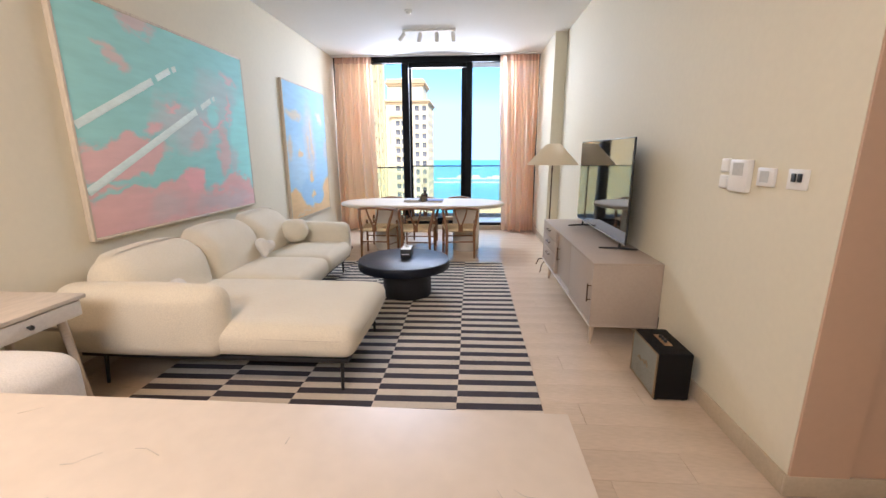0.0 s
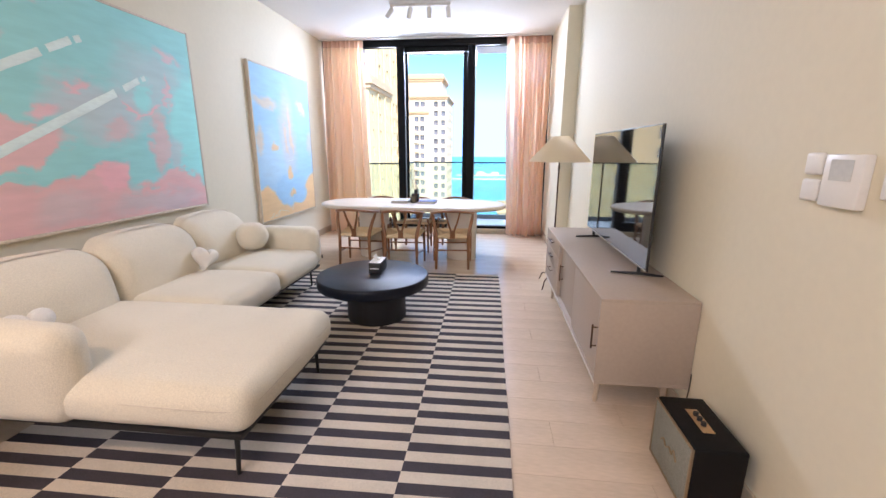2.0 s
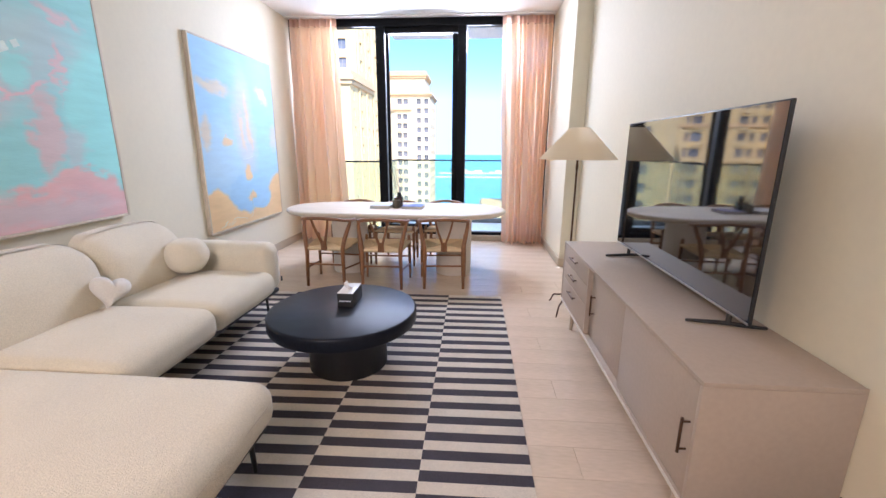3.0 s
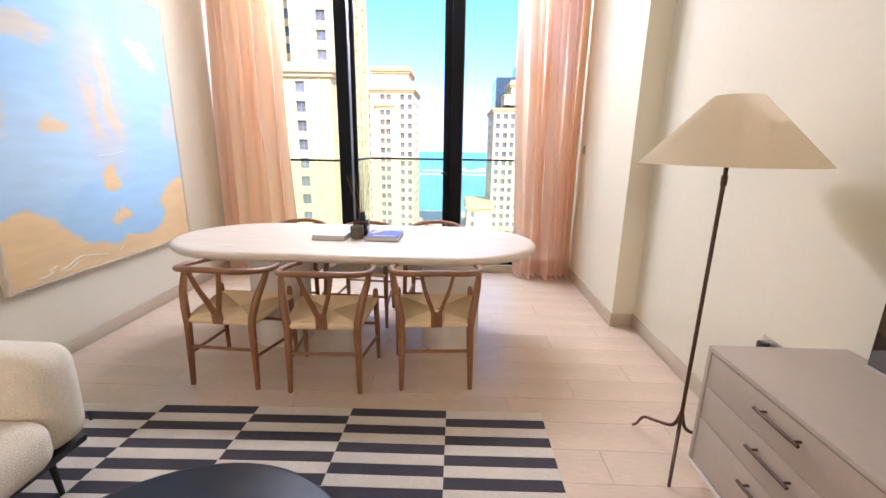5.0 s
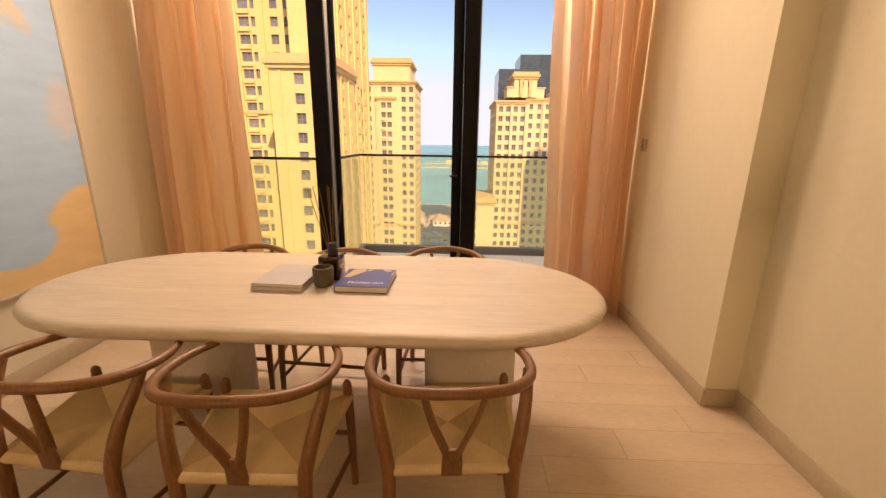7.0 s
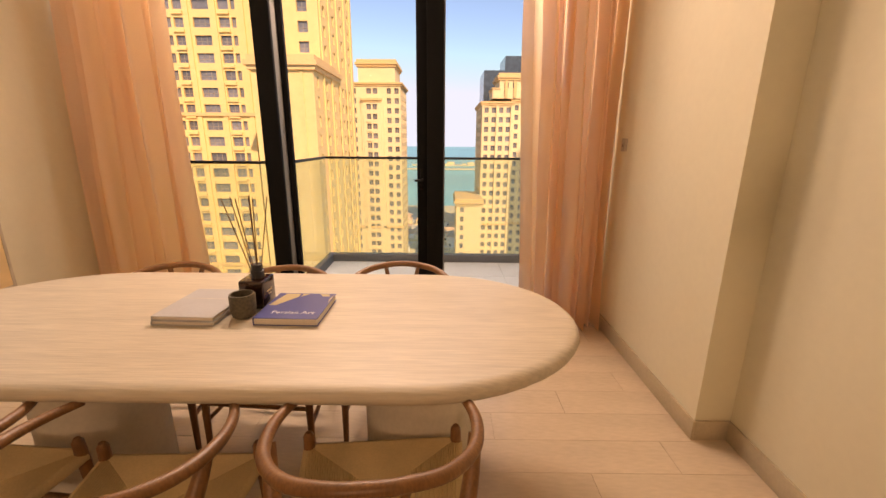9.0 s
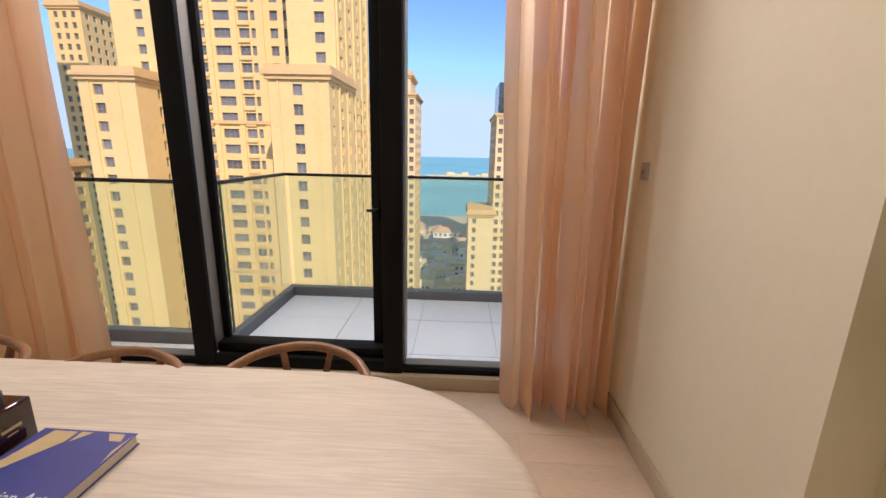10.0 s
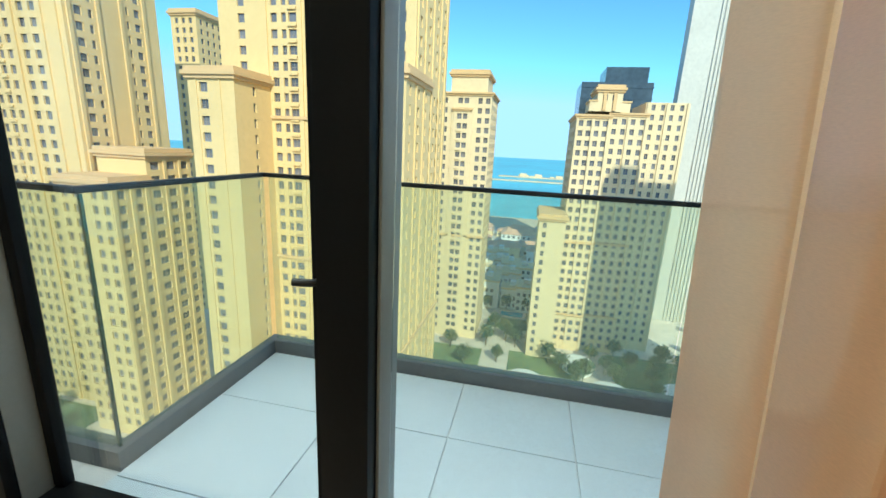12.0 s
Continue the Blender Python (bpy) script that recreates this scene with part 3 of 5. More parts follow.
part("handrail", box(-1.09, 4.2, 10.045, 10.085, 1.201, 1.226, 0.004), BLACK_METAL, balcony, "slim dark handrail")
part("handrail", box(-1.095, -1.055, 8.96, 10.043, 1.201, 1.226, 0.004), BLACK_METAL, balcony, "slim dark handrail")
part("handrail", box(-6.0, -1.097, 8.96, 9.0, 1.201, 1.226, 0.004), BLACK_METAL, balcony, "slim dark handrail")
xs, ys = [-1.033, -0.347, 0.273, 0.893, 1.513, 2.133, 2.753, 3.373, 4.2], [YW + 0.16, 8.92, 9.533, 10.04]
for i, (x0, x1) in enumerate(zip(xs, xs[1:])):
    for y0, y1 in zip(ys, ys[1:]):
        part("tile", box(x0 + 0.0025, x1 - 0.0025, y0 + 0.0025, y1 - 0.0025, 0.013, 0.022, 0.0015, 1), BALCONY, balcony)
solid("balcony_soffit", box(-1.1, 4.2, YW + 0.15, 10.2, 3.36, 3.6), CONCRETE, "white rendered underside of the balcony above", "soffit", "structure")

# outer face of the house round the window
for name, b in (
    ("facade_left", (-16, XL - 0.2, YW + 0.02, YW + 0.15, -72, 14)),
    ("facade_right", (XR + 0.25, 30, YW + 0.02, YW + 0.15, -72, 14)),
    ("facade_below", (XL - 0.2, XR + 0.25, YW + 0.02, YW + 0.15, -72, -0.2)),
    ("facade_above", (XL - 0.2, XR + 0.25, YW + 0.02, YW + 0.15, CEIL + 0.2, 14)),
):
    solid(name, box(*b), CONCRETE, "plain rendered outer face of the apartment house", "facade", "structure")

solid("neighbour_house", box(99, 135, 0, 9, -72, 130), CONCRETE, "plain rendered side of a neighbouring house", "facade", "structure")

# ---- curtains ----


def curtain(top_edge, foot_edge, pleats, label, seed):
    """A gathered sheet hung from the track. top_edge, foot_edge: its two ends in x at head and hem; pleats: (share of the width, depth) one after the other."""
    rnd = random.Random(seed)
    top = thing("curtain", ((foot_edge[0] + foot_edge[1]) / 2, 8.38, 0.02), label, "curtain", "voile curtains")
    per, rows = 22, 34
    total = sum(w for w, _ in pleats)
    edges = [sum(w for w, _ in pleats[:k]) / total for k in range(len(pleats) + 1)]
    sway = [rnd.uniform(-1, 1) for _ in range(len(pleats) + 1)]

    def sheet(z0, z1, count, gather):
        bm = bmesh.new()
        grid = []
        for r in range(count + 1):
            z = z0 + (z1 - z0) * r / count
            h = max(0.0, 1 - z / 3.13)
            a, b = (top_edge[i] + (foot_edge[i] - top_edge[i]) * h for i in (0, 1))
            row = []
            for i in range(len(pleats) * per + 1):
                k = min(i // per, len(pleats) - 1)
                f = i / per - k
                th = 2 * math.pi * f
                u = edges[k] + (edges[k + 1] - edges[k]) * f
                wide = (edges[k + 1] - edges[k]) * (b - a)
                drift = (sway[k] + (sway[k + 1] - sway[k]) * f) * min(1.0, 2.5 * h)
                deep = gather * pleats[k][1] * (0.55 + 0.6 * h)
                x = a + (b - a) * u - 0.11 * wide * (0.55 + 0.6 * h) * math.sin(2 * th)
                x += 0.012 * drift + 0.010 * math.sin(2.1 * z + 2.3 * sway[k] + seed) * min(1.0, 3 * h)
                y = 8.478 - 0.02 * h - 1.3 * deep * (0.55 - 0.5 * math.cos(th) - 0.10 * math.cos(2 * th)) + 0.018 * drift
                y += 0.016 * noise.noise((u * 11, z * 0.6, seed)) + 0.006 * noise.noise((u * 34, z * 0.8, seed + 5))
                y += 0.009 * h * math.sin(2 * math.pi * 21 * u + 2.5 * noise.noise((u * 6, z * 0.5, seed + 9)))
                hem = 0.010 * math.cos(th) + 0.006 * noise.noise((u * 25, 0.0, seed)) if r == 0 else 0
                row.append(bm.verts.new((min(max(x, XL + 0.02), XC - 0.018), min(y, 8.497), z + hem)))
            grid.append(row)
        for a, b in zip(grid, grid[1:]):
            for i in range(len(a) - 1):
                bm.faces.new((a[i], a[i + 1], b[i + 1], b[i]))
        return bm

    part("cloth", sheet(0.022, 3.13, rows, 1.0), CURTAIN, top, smooth=80)
    part("heading", sheet(3.1305, 3.238, 4, 0.6), HEADING, top, "gathered peach heading tape", smooth=80)
    return top


LEFT_FOLDS = [(0.8, 0.11), (0.6, 0.09), (1.0, 0.14), (0.5, 0.08), (0.9, 0.13), (0.6, 0.09), (1.0, 0.13), (0.5, 0.08), (0.9, 0.10)]
RIGHT_FOLDS = [(1.0, 0.10), (1.0, 0.16), (0.45, 0.08), (0.5, 0.11), (0.9, 0.16), (0.45, 0.09), (0.7, 0.14), (0.4, 0.08), (0.6, 0.12)]
curtain((-2.33, -1.63), (-2.35, -1.54), LEFT_FOLDS, "floor-length peach voile curtain gathered beside the window", 3)
curtain((0.765, 1.47), (0.862, 1.465), RIGHT_FOLDS, "floor-length peach voile curtain gathered beside the pier", 8)
solid("curtain_track", box(XL + 0.01, XC - 0.01, 8.385, 8.415, 3.24, CEIL - 0.001, 0.003), WHITE_PLASTIC, "slim white curtain track on the ceiling", "curtain track")

# ---- island ----
island = thing("kitchen_island", (-0.8, 0.85, 0.0), "kitchen island clad in beige laminate", "kitchen island")
part("body", box(-2.1, 0.45, 0.545, 1.12, 0.08, 0.874, 0.002), CABINET, island)
part("plinth", box(-2.1, 0.42, 0.6, 1.08, 0.0, 0.079), DARK_PLASTIC, island)
worktop = thing("worktop", (-0.8, 0.85, 0.875), "white quartz worktop with faint grey veins on the island", "worktop")
part("slab", box(-2.15, 0.482, 0.50, 1.192, 0.875, 0.92, 0.004), QUARTZ, worktop)
rnd = random.Random(5)
for i in range(26):
    x, y, a = rnd.uniform(-1.6, 0.42), rnd.uniform(0.6, 1.15), rnd.uniform(0, 3.14)
    pts = []
    for k in range(rnd.choice((2, 3, 4))):
        pts.append((x, y, 0.9201))
        a += rnd.uniform(-0.7, 0.7)
        x, y = max(-2.0, min(0.45, x + 0.022 * math.cos(a))), max(0.55, min(1.165, y + 0.022 * math.sin(a)))
    if len(pts) > 1:
        part("vein", tube(pts, (0.0012, 0.0006), 6, flat=1.0), VEIN, worktop)

# ---- rug ----
rug = thing("rug", (-0.575, 4.15, 0.0), "flat-woven rug of staggered charcoal and ivory stripes", "rug")
RUG_X0, COLW, NEAR, STRIPE, ROWS_N = -1.866, 0.513, 2.305, 0.0659, 55


def warp(bm, amount=1.0):
    for v in bm.verts:
        d = noise.noise((v.co.x * 0.9, v.co.y * 0.7, 1.0))
        v.co.y += 0.012 * d + (v.co.x + 0.6) * 0.022
        v.co.x += 0.010 * noise.noise((v.co.y * 0.8, v.co.x * 0.5, 7.0))
    return bm


for c in range(5):
    x0, x1 = RUG_X0 + c * COLW, RUG_X0 + (c + 1) * COLW
    for r in range(ROWS_N):
        light = (r + c) % 2 == 0
        y0 = NEAR + r * STRIPE
        b = box(x0, x1, y0, y0 + STRIPE, 0.0005, 0.0105 if light else 0.0095)
        part("stripe", warp(b), RUG_LIGHT if light else RUG_DARK, rug, smooth=None)

# ---- sofa ----
sofa = thing("sectional_sofa", (-1.5, 4.0, 0.0), "cream boucle corner sofa with a chaise on thin black legs", "sofa")
part("base_frame", box(-2.28, -0.50, 2.66, 3.62, 0.205, 0.235, 0.004), BLACK_METAL, sofa, "black metal frame")
part("base_frame", box(-2.28, -1.29, 3.625, 5.40, 0.205, 0.235, 0.004), BLACK_METAL, sofa, "black metal frame")
for x, y, dx, dy in ((-0.55, 2.70, 0, -1), (-0.55, 3.56, 0, 1), (-1.36, 5.30, 0, 1), (-2.15, 2.70, 0, -1), (-2.15, 5.30, 0, 1), (-1.40, 3.70, 0, 0)):
    part("leg", tube([(x, y, 0.205), (x - 0.002, y + 0.018 * dy, 0.0)], (0.013, 0.010), 10), BLACK_METAL, sofa)
part("chaise_cushion", soft_box(-2.0, -0.45, 2.625, 3.655, 0.235, 0.452, 0.085, (0.015, 0.015, 0.025), 10, 0.004), BOUCLE, sofa)
part("seat_cushion", soft_box(-2.0, -1.215, 3.662, 4.44, 0.235, 0.445, 0.08, (0.015, 0.01, 0.028), 9, 0.005), BOUCLE, sofa)
part("seat_cushion", soft_box(-2.0, -1.225, 4.447, 5.25, 0.235, 0.440, 0.08, (0.015, 0.01, 0.026), 9, 0.005), BOUCLE, sofa)
part("armrest", soft_box(-2.355, -1.275, 2.58, 2.80, 0.235, 0.695, 0.1, (0.02, 0.012, 0.012), 9, 0.004), BOUCLE, sofa)
part("armrest", soft_box(-2.34, -1.265, 5.225, 5.435, 0.235, 0.655, 0.085, (0.012, 0.012, 0.01), 9, 0.004), BOUCLE, sofa)


def back_cushion(y0, y1, top):
    b = soft_box(-2.335, -1.92, y0, y1, 0.30, top, 0.16, (0.03, 0.0, 0.03), 9, 0.006)
    for v in b.verts:
        k = (v.co.z - 0.30) / (top - 0.30)
        v.co.x -= 0.10 * k * (1 if v.co.x > -2.15 else 0.0) * max(0.0, k)
    return b


for y0, y1, top in ((2.76, 3.66, 0.815), (3.61, 4.50, 0.835), (4.45, 5.26, 0.845)):
    part("back_cushion", back_cushion(y0, y1, top), BOUCLE, sofa)
part("seam", tube([(-1.30, 2.622, 0.375), (-0.9, 2.613, 0.378), (-0.55, 2.622, 0.372), (-0.462, 2.68, 0.368), (-0.443, 2.80, 0.368), (-0.438, 3.15, 0.372), (-0.445, 3.55, 0.366)], 0.0022, 6, steps=5), SEAM, sofa, "fine stitched seam")
part("tag", box(-1.262, -1.252, 5.395, 5.405, 0.30, 0.34, 0.001), BLACK_METAL, sofa, "small black fabric tag")

# ball and heart cushions
b = bmesh.new()
bmesh.ops.create_uvsphere(b, u_segments=32, v_segments=20, radius=0.155)
for v in b.verts:
    d = v.co.copy()
    fold = 1 + 0.035 * math.cos(6 * math.atan2(d.y, d.x)) * (abs(d.z) / 0.155) ** 2
    dip = 0.045 * math.exp(-((d.x**2 + d.y**2) / 0.003)) * (1 if d.z > 0 else -0.2)
    v.co = Vector((d.x * fold, d.y * fold, d.z * 0.96 - dip))
    v.co += 0.004 * noise.noise_vector(v.co * 14)
    v.co += Vector((-1.83, 5.04, 0.612))
solid("ball_cushion", b, BOUCLE, "round cream boucle knot cushion on the sofa seat", "cushion", smooth=80)


def heart(at, scale, tilt, label):
    b = bmesh.new()
    rings = []
    seg, lay = 40, 9
    for k in range(lay):
        s = math.sin(math.pi * (k + 0.5) / lay)
        depth = -math.cos(math.pi * (k + 0.5) / lay)
        ring = []
        for j in range(seg):
            t = 2 * math.pi * j / seg
            x = 16 * math.sin(t) ** 3 / 17
            z = (13 * math.cos(t) - 5 * math.cos(2 * t) - 2 * math.cos(3 * t) - math.cos(4 * t)) / 17
            ring.append(b.verts.new((scale * x * (0.25 + 0.75 * s), 0.62 * scale * depth, scale * (z * (0.25 + 0.75 * s)))))
        rings.append(ring)
    for a, c in zip(rings, rings[1:]):
        for j in range(seg):
            b.faces.new((a[j], a[(j + 1) % seg], c[(j + 1) % seg], c[j]))
    b.faces.new(rings[0][::-1])
    b.faces.new(rings[-1])
    b.transform(Matrix.Translation(at) @ tilt)
    return solid("heart_cushion", b, WHITE_FLUFF, label, "cushion", smooth=80)


heart((-1.86, 4.36, 0.56), 0.115, pose(0, 0, 0, -14, 20, 60), "small white fluffy heart cushion leaning on the sofa back")
heart((-1.80, 2.92, 0.56), 0.125, pose(0, 0, 0, -30, 0, 70), "small white fluffy heart cushion behind the sofa arm")

# ---- coffee table ----
coffee = thing("coffee_table", (-0.455, 4.625, 0.0), "round black wooden coffee table with a drum base", "coffee table")
part("drum_base", lathe([(0.255, 0.0), (0.258, 0.008), (0.258, 0.28), (0.255, 0.283)], (-0.42, 4.58, 0.0105), 48), BLACK_FLUTE, coffee)
part("tabletop", lathe([(0.47, 0.285), (0.486, 0.29), (0.492, 0.30), (0.492, 0.365), (0.487, 0.375), (0.478, 0.379)], (-0.455, 4.625, 0.0105), 72), BLACK_WOOD, coffee)

tissue = thing("tissue_box", (-0.44, 4.73, 0.389), "black tissue box with white tissue pulled out", "tissue box")
b = box(-0.495, -0.385, 4.62, 4.84, 0.3895, 0.485, 0.003)
part("box", b, DARK_PLASTIC, tissue)
part("lid", box(-0.493, -0.387, 4.622, 4.838, 0.486, 0.489, 0.001), WHITE_PLASTIC, tissue, "pale printed lid")
part("print_bar", box(-0.48, -0.40, 4.617, 4.6195, 0.43, 0.437), INK, tissue)
b = bmesh.new()
fan = []
for i in range(9):
    u = i / 8
    fan.append((b.verts.new((-0.46 + 0.04 * u, 4.72 + 0.012 * math.sin(9 * u), 0.4895)), b.verts.new((-0.475 + 0.07 * u, 4.71 + 0.025 * math.sin(7 * u), 0.525 + 0.02 * math.sin(5 * u)))))
for (a, c), (d, e) in zip(fan, fan[1:]):
    b.faces.new((a, d, e, c))
part("tissue", b, TISSUE, tissue, "white paper tissue", smooth=80)

# ---- dining table ----
table = thing("dining_table", (-0.445, 6.94, 0.0), "long oval travertine dining table on two plaster pedestals", "dining table")
rings = []
for z, inset in ((0.682, 0.035), (0.688, 0.018), (0.70, 0.005), (0.712, 0.0), (0.725, 0.004), (0.736, 0.016), (0.741, 0.032), (0.742, 0.045)):
    rings.append((z, oblong(2.63, 1.05, (0.62, 0.5249), inset)))
part("tabletop", loft(rings, (-0.522, 6.928, 0.0)), TRAVERTINE, table)
for x in (-1.06, 0.185):
    part("pedestal", lathe([(0.205, 0.0), (0.207, 0.004), (0.207, 0.68), (0.205, 0.6815)], (x, 6.815, 0.0), 48), PLASTER, table)


# ---- wishbone chairs ----
def wishbone_chair():
    chair = thing("dining_chair", (0, 0, 0), "brown wooden wishbone chair with a woven paper-cord seat", "dining chair", "chairs round the dining table")
    for s in (-1, 1):
        part("front_leg", tube([(0.245 * s, 0.205, 0.0), (0.243 * s, 0.20, 0.22), (0.238 * s, 0.19, 0.44), (0.237 * s, 0.188, 0.49), (0.237 * s, 0.187, 0.503)], (0.0125, 0.0165, 0.0185, 0.017, 0.009), 12), OAK, chair)
        part("back_leg", tube([(0.203 * s, -0.215, 0.0), (0.200 * s, -0.205, 0.20), (0.196 * s, -0.20, 0.38), (0.205 * s, -0.193, 0.46), (0.226 * s, -0.165, 0.56), (0.244 * s, -0.12, 0.64), (0.252 * s, -0.085, 0.695)], (0.014, 0.020, 0.0225, 0.0225, 0.020, 0.015), 12, steps=4), OAK, chair)
        part("side_stretcher", tube([(0.200 * s, -0.205, 0.20), (0.243 * s, 0.20, 0.165)], (0.010, 0.0125, 0.010), 10), OAK, chair)
        part("side_rail", tube([(0.197 * s, -0.19, 0.40), (0.238 * s, 0.19, 0.425)], 0.013, 10), OAK, chair)
    part("back_stretcher", tube([(-0.20, -0.206, 0.245), (0.20, -0.206, 0.245)], (0.010, 0.012, 0.010), 10), OAK, chair)
    part("front_stretcher", tube([(-0.243, 0.20, 0.255), (0.243, 0.20, 0.255)], (0.010, 0.012, 0.010), 10), OAK, chair)
    rail = [(-0.212, 0.135, 0.685), (-0.250, 0.05, 0.69), (-0.263, -0.05, 0.698), (-0.240, -0.16, 0.712), (-0.170, -0.25, 0.732), (-0.068, -0.29, 0.745), (0, -0.296, 0.748)]
    rail += [(-x, y, z) for x, y, z in rail[-2::-1]]
    part("back_rail", tube(rail, (0.012, 0.0165, 0.017, 0.0165, 0.017, 0.0165, 0.012), 12, steps=5), OAK, chair)
    # forked splat
    stem = box(-0.034, 0.034, -0.212, -0.199, 0.395, 0.50, 0.004)
    for v in stem.verts:
        k = (v.co.z - 0.395) / 0.105
        v.co.x *= 1.0 - 0.12 * k
        v.co.y -= 0.012 * k
    part("splat", stem, OAK, chair)
    for s in (-1, 1):
        part("splat_arm", tube([(0.014 * s, -0.213, 0.47), (0.032 * s, -0.228, 0.53), (0.064 * s, -0.256, 0.63), (0.088 * s, -0.280, 0.738)], (0.016, 0.0155, 0.014, 0.012), 10, flat=0.6, steps=4), OAK, chair)
    # seat: cords run parallel to each side and meet on the diagonals
    corners = [Vector((-0.20, -0.195, 0.425)), Vector((0.20, -0.195, 0.425)), Vector((0.243, 0.195, 0.447)), Vector((-0.243, 0.195, 0.447))]
    mid = Vector((0, 0.01, 0.420))
    under = bmesh.new()
    lowv = [under.verts.new(c - Vector((0, 0, 0.030))) for c in corners]
    topv = [under.verts.new(c - Vector((0, 0, 0.004))) for c in corners]
    mt = under.verts.new(mid - Vector((0, 0, 0.004)))
    under.faces.new(lowv[::-1])
    for i in range(4):
        j = (i + 1) % 4
        under.faces.new((lowv[i], lowv[j], topv[j], topv[i]))
        under.faces.new((topv[i], topv[j], mt))
    seat = part("seat", under, CORD, chair, smooth=20)
    cords = bmesh.new()
    count = 30
    for i in range(4):
        a, c = corners[i], corners[(i + 1) % 4]
        inward = (mid - (a + c) / 2)
        inward.z = 0
        inward.normalize()
        for k in range(count):
            f0, f1 = k / count, (k + 0.94) / count
            p0, q0, p1, q1 = a.lerp(mid, f0), c.lerp(mid, f0), a.lerp(mid, f1), c.lerp(mid, f1)
            up = Vector((0, 0, 0.0035))
            pm, qm = (p0 + p1) / 2 + up, (q0 + q1) / 2 + up
            v = [cords.verts.new(x) for x in (p0, q0, qm, pm, q1, p1)]
            cords.faces.new((v[0], v[1], v[2], v[3]))
            cords.faces.new((v[3], v[2], v[4], v[5]))
    part("woven_cord", cords, CORD, seat, smooth=None)["kind"] = "stuff"
    edge = bmesh.new()
    for i in range(4):
        a, c = corners[i], corners[(i + 1) % 4]
        tube([a - Vector((0, 0, 0.016)), c - Vector((0, 0, 0.016))], 0.0175, 10, bm=edge)
    part("wrapped_edge", edge, CORD, seat)
    return chair


first = wishbone_chair()
places = [(-1.118, 6.330, -4), (-0.531, 6.301, 1.7), (0.097, 6.372, 5), (-1.12, 7.245, 180), (-0.545, 7.205, 176), (0.05, 7.295, 182)]
for i, (x, y, a) in enumerate(places):
    if i:
        copy_thing(first, pose(x, y, 0, 0, 0, a))
first.matrix_basis = pose(places[0][0], places[0][1], 0, 0, 0, places[0][2])

# ---- things on the dining table ----
TOP = 0.7425


def book(at, w, d, h, turn, cover, label, name="book"):
    top = thing(name, at, label, "book")
    o = Vector(at)
    for z0, z1 in ((0, 0.0025), (h - 0.0025, h)):
        part("cover", box(o.x - w / 2, o.x + w / 2, o.y - d / 2, o.y + d / 2, o.z + z0, o.z + z1, 0.0008, 1), cover, top)
    part("spine", box(o.x - w / 2 - 0.0025, o.x - w / 2, o.y - d / 2, o.y + d / 2, o.z, o.z + h, 0.0008, 1), cover, top)
    part("paper_block", box(o.x - w / 2 + 0.001, o.x + w / 2 - 0.004, o.y - d / 2 + 0.004, o.y + d / 2 - 0.004, o.z + 0.0026, o.z + h - 0.0026), PAPER, top, "cream paper pages")
    top.rotation_euler = (0, 0, radians(turn))
    return top


book((-0.682, 6.945, TOP), 0.235, 0.29, 0.017, -1.5, BOOK_GREY, "pale grey hardback lying under another on the table")
grey = book((-0.680, 6.947, TOP + 0.0175), 0.232, 0.288, 0.017, -2.2, BOOK_GREY, "pale grey hardback on top of a stack")
part("cover_seam", box(-0.795, -0.566, 6.9805, 6.983, TOP + 0.0345, TOP + 0.035), PAPER, grey, "thin pale line across the cover")
blue = book((-0.307, 6.935, TOP), 0.238, 0.255, 0.03, -1.0, BOOK_BLUE, "dark blue hardback with white title lettering")


def lettering(text, size, material, parent, at, name="lettering"):
    cu = bpy.data.curves.new("lettering", "FONT")
    cu.body, cu.size, cu.extrude, cu.align_x = text, size, 0.0003, "CENTER"
    tmp = bpy.data.objects.new("lettering", cu)
    me = bpy.data.meshes.new_from_object(tmp)
    bpy.data.objects.remove(tmp)
    me.materials.append(material)
    ob = new(name, me)
    ob.parent = parent
    ob.location = at
    return ob


lettering("Persian Art", 0.036, INK, blue, (0.01, -0.085, 0.0306), "title")
for pts in (((-0.42, 6.93), (-0.392, 6.93), (-0.335, 7.02), (-0.335, 7.055), (-0.395, 7.055)), ((-0.325, 7.02), (-0.295, 7.055), (-0.325, 7.055)), ((-0.255, 7.055), (-0.235, 7.03), (-0.205, 7.03), (-0.215, 7.055)), ((-0.20, 7.0), (-0.193, 6.96), (-0.192, 7.05))):
    print_bm = bmesh.new()
    lo = [print_bm.verts.new((x, y, TOP + 0.0301)) for x, y in pts]
    hi = [print_bm.verts.new((x, y, TOP + 0.0305)) for x, y in pts]
    print_bm.faces.new(hi)
    for k in range(len(pts)):
        print_bm.faces.new((lo[k], lo[(k + 1) % len(pts)], hi[(k + 1) % len(pts)], hi[k]))
    part("cover_print", print_bm, GOLD_PRINT, blue, "pale ochre cover picture", smooth=None)

BX, BY = -0.497, 7.012
diffuser = thing("reed_diffuser", (BX, BY, TOP), "square brown glass reed diffuser with a black collar", "reed diffuser")
part("bottle", box(BX - 0.05, BX + 0.05, BY - 0.055, BY + 0.055, TOP, TOP + 0.118, 0.006, 3), AMBER, diffuser)
part("collar", lathe([(0.025, 0.0), (0.026, 0.03), (0.022, 0.032), (0.022, 0.055), (0.02, 0.057)], (BX + 0.008, BY, TOP + 0.1185), 20), DARK_PLASTIC, diffuser, "black round collar")
part("label_bar", box(BX + 0.0502, BX + 0.0512, BY - 0.022, BY + 0.022, TOP + 0.062, TOP + 0.069), GOLD_PRINT, diffuser)
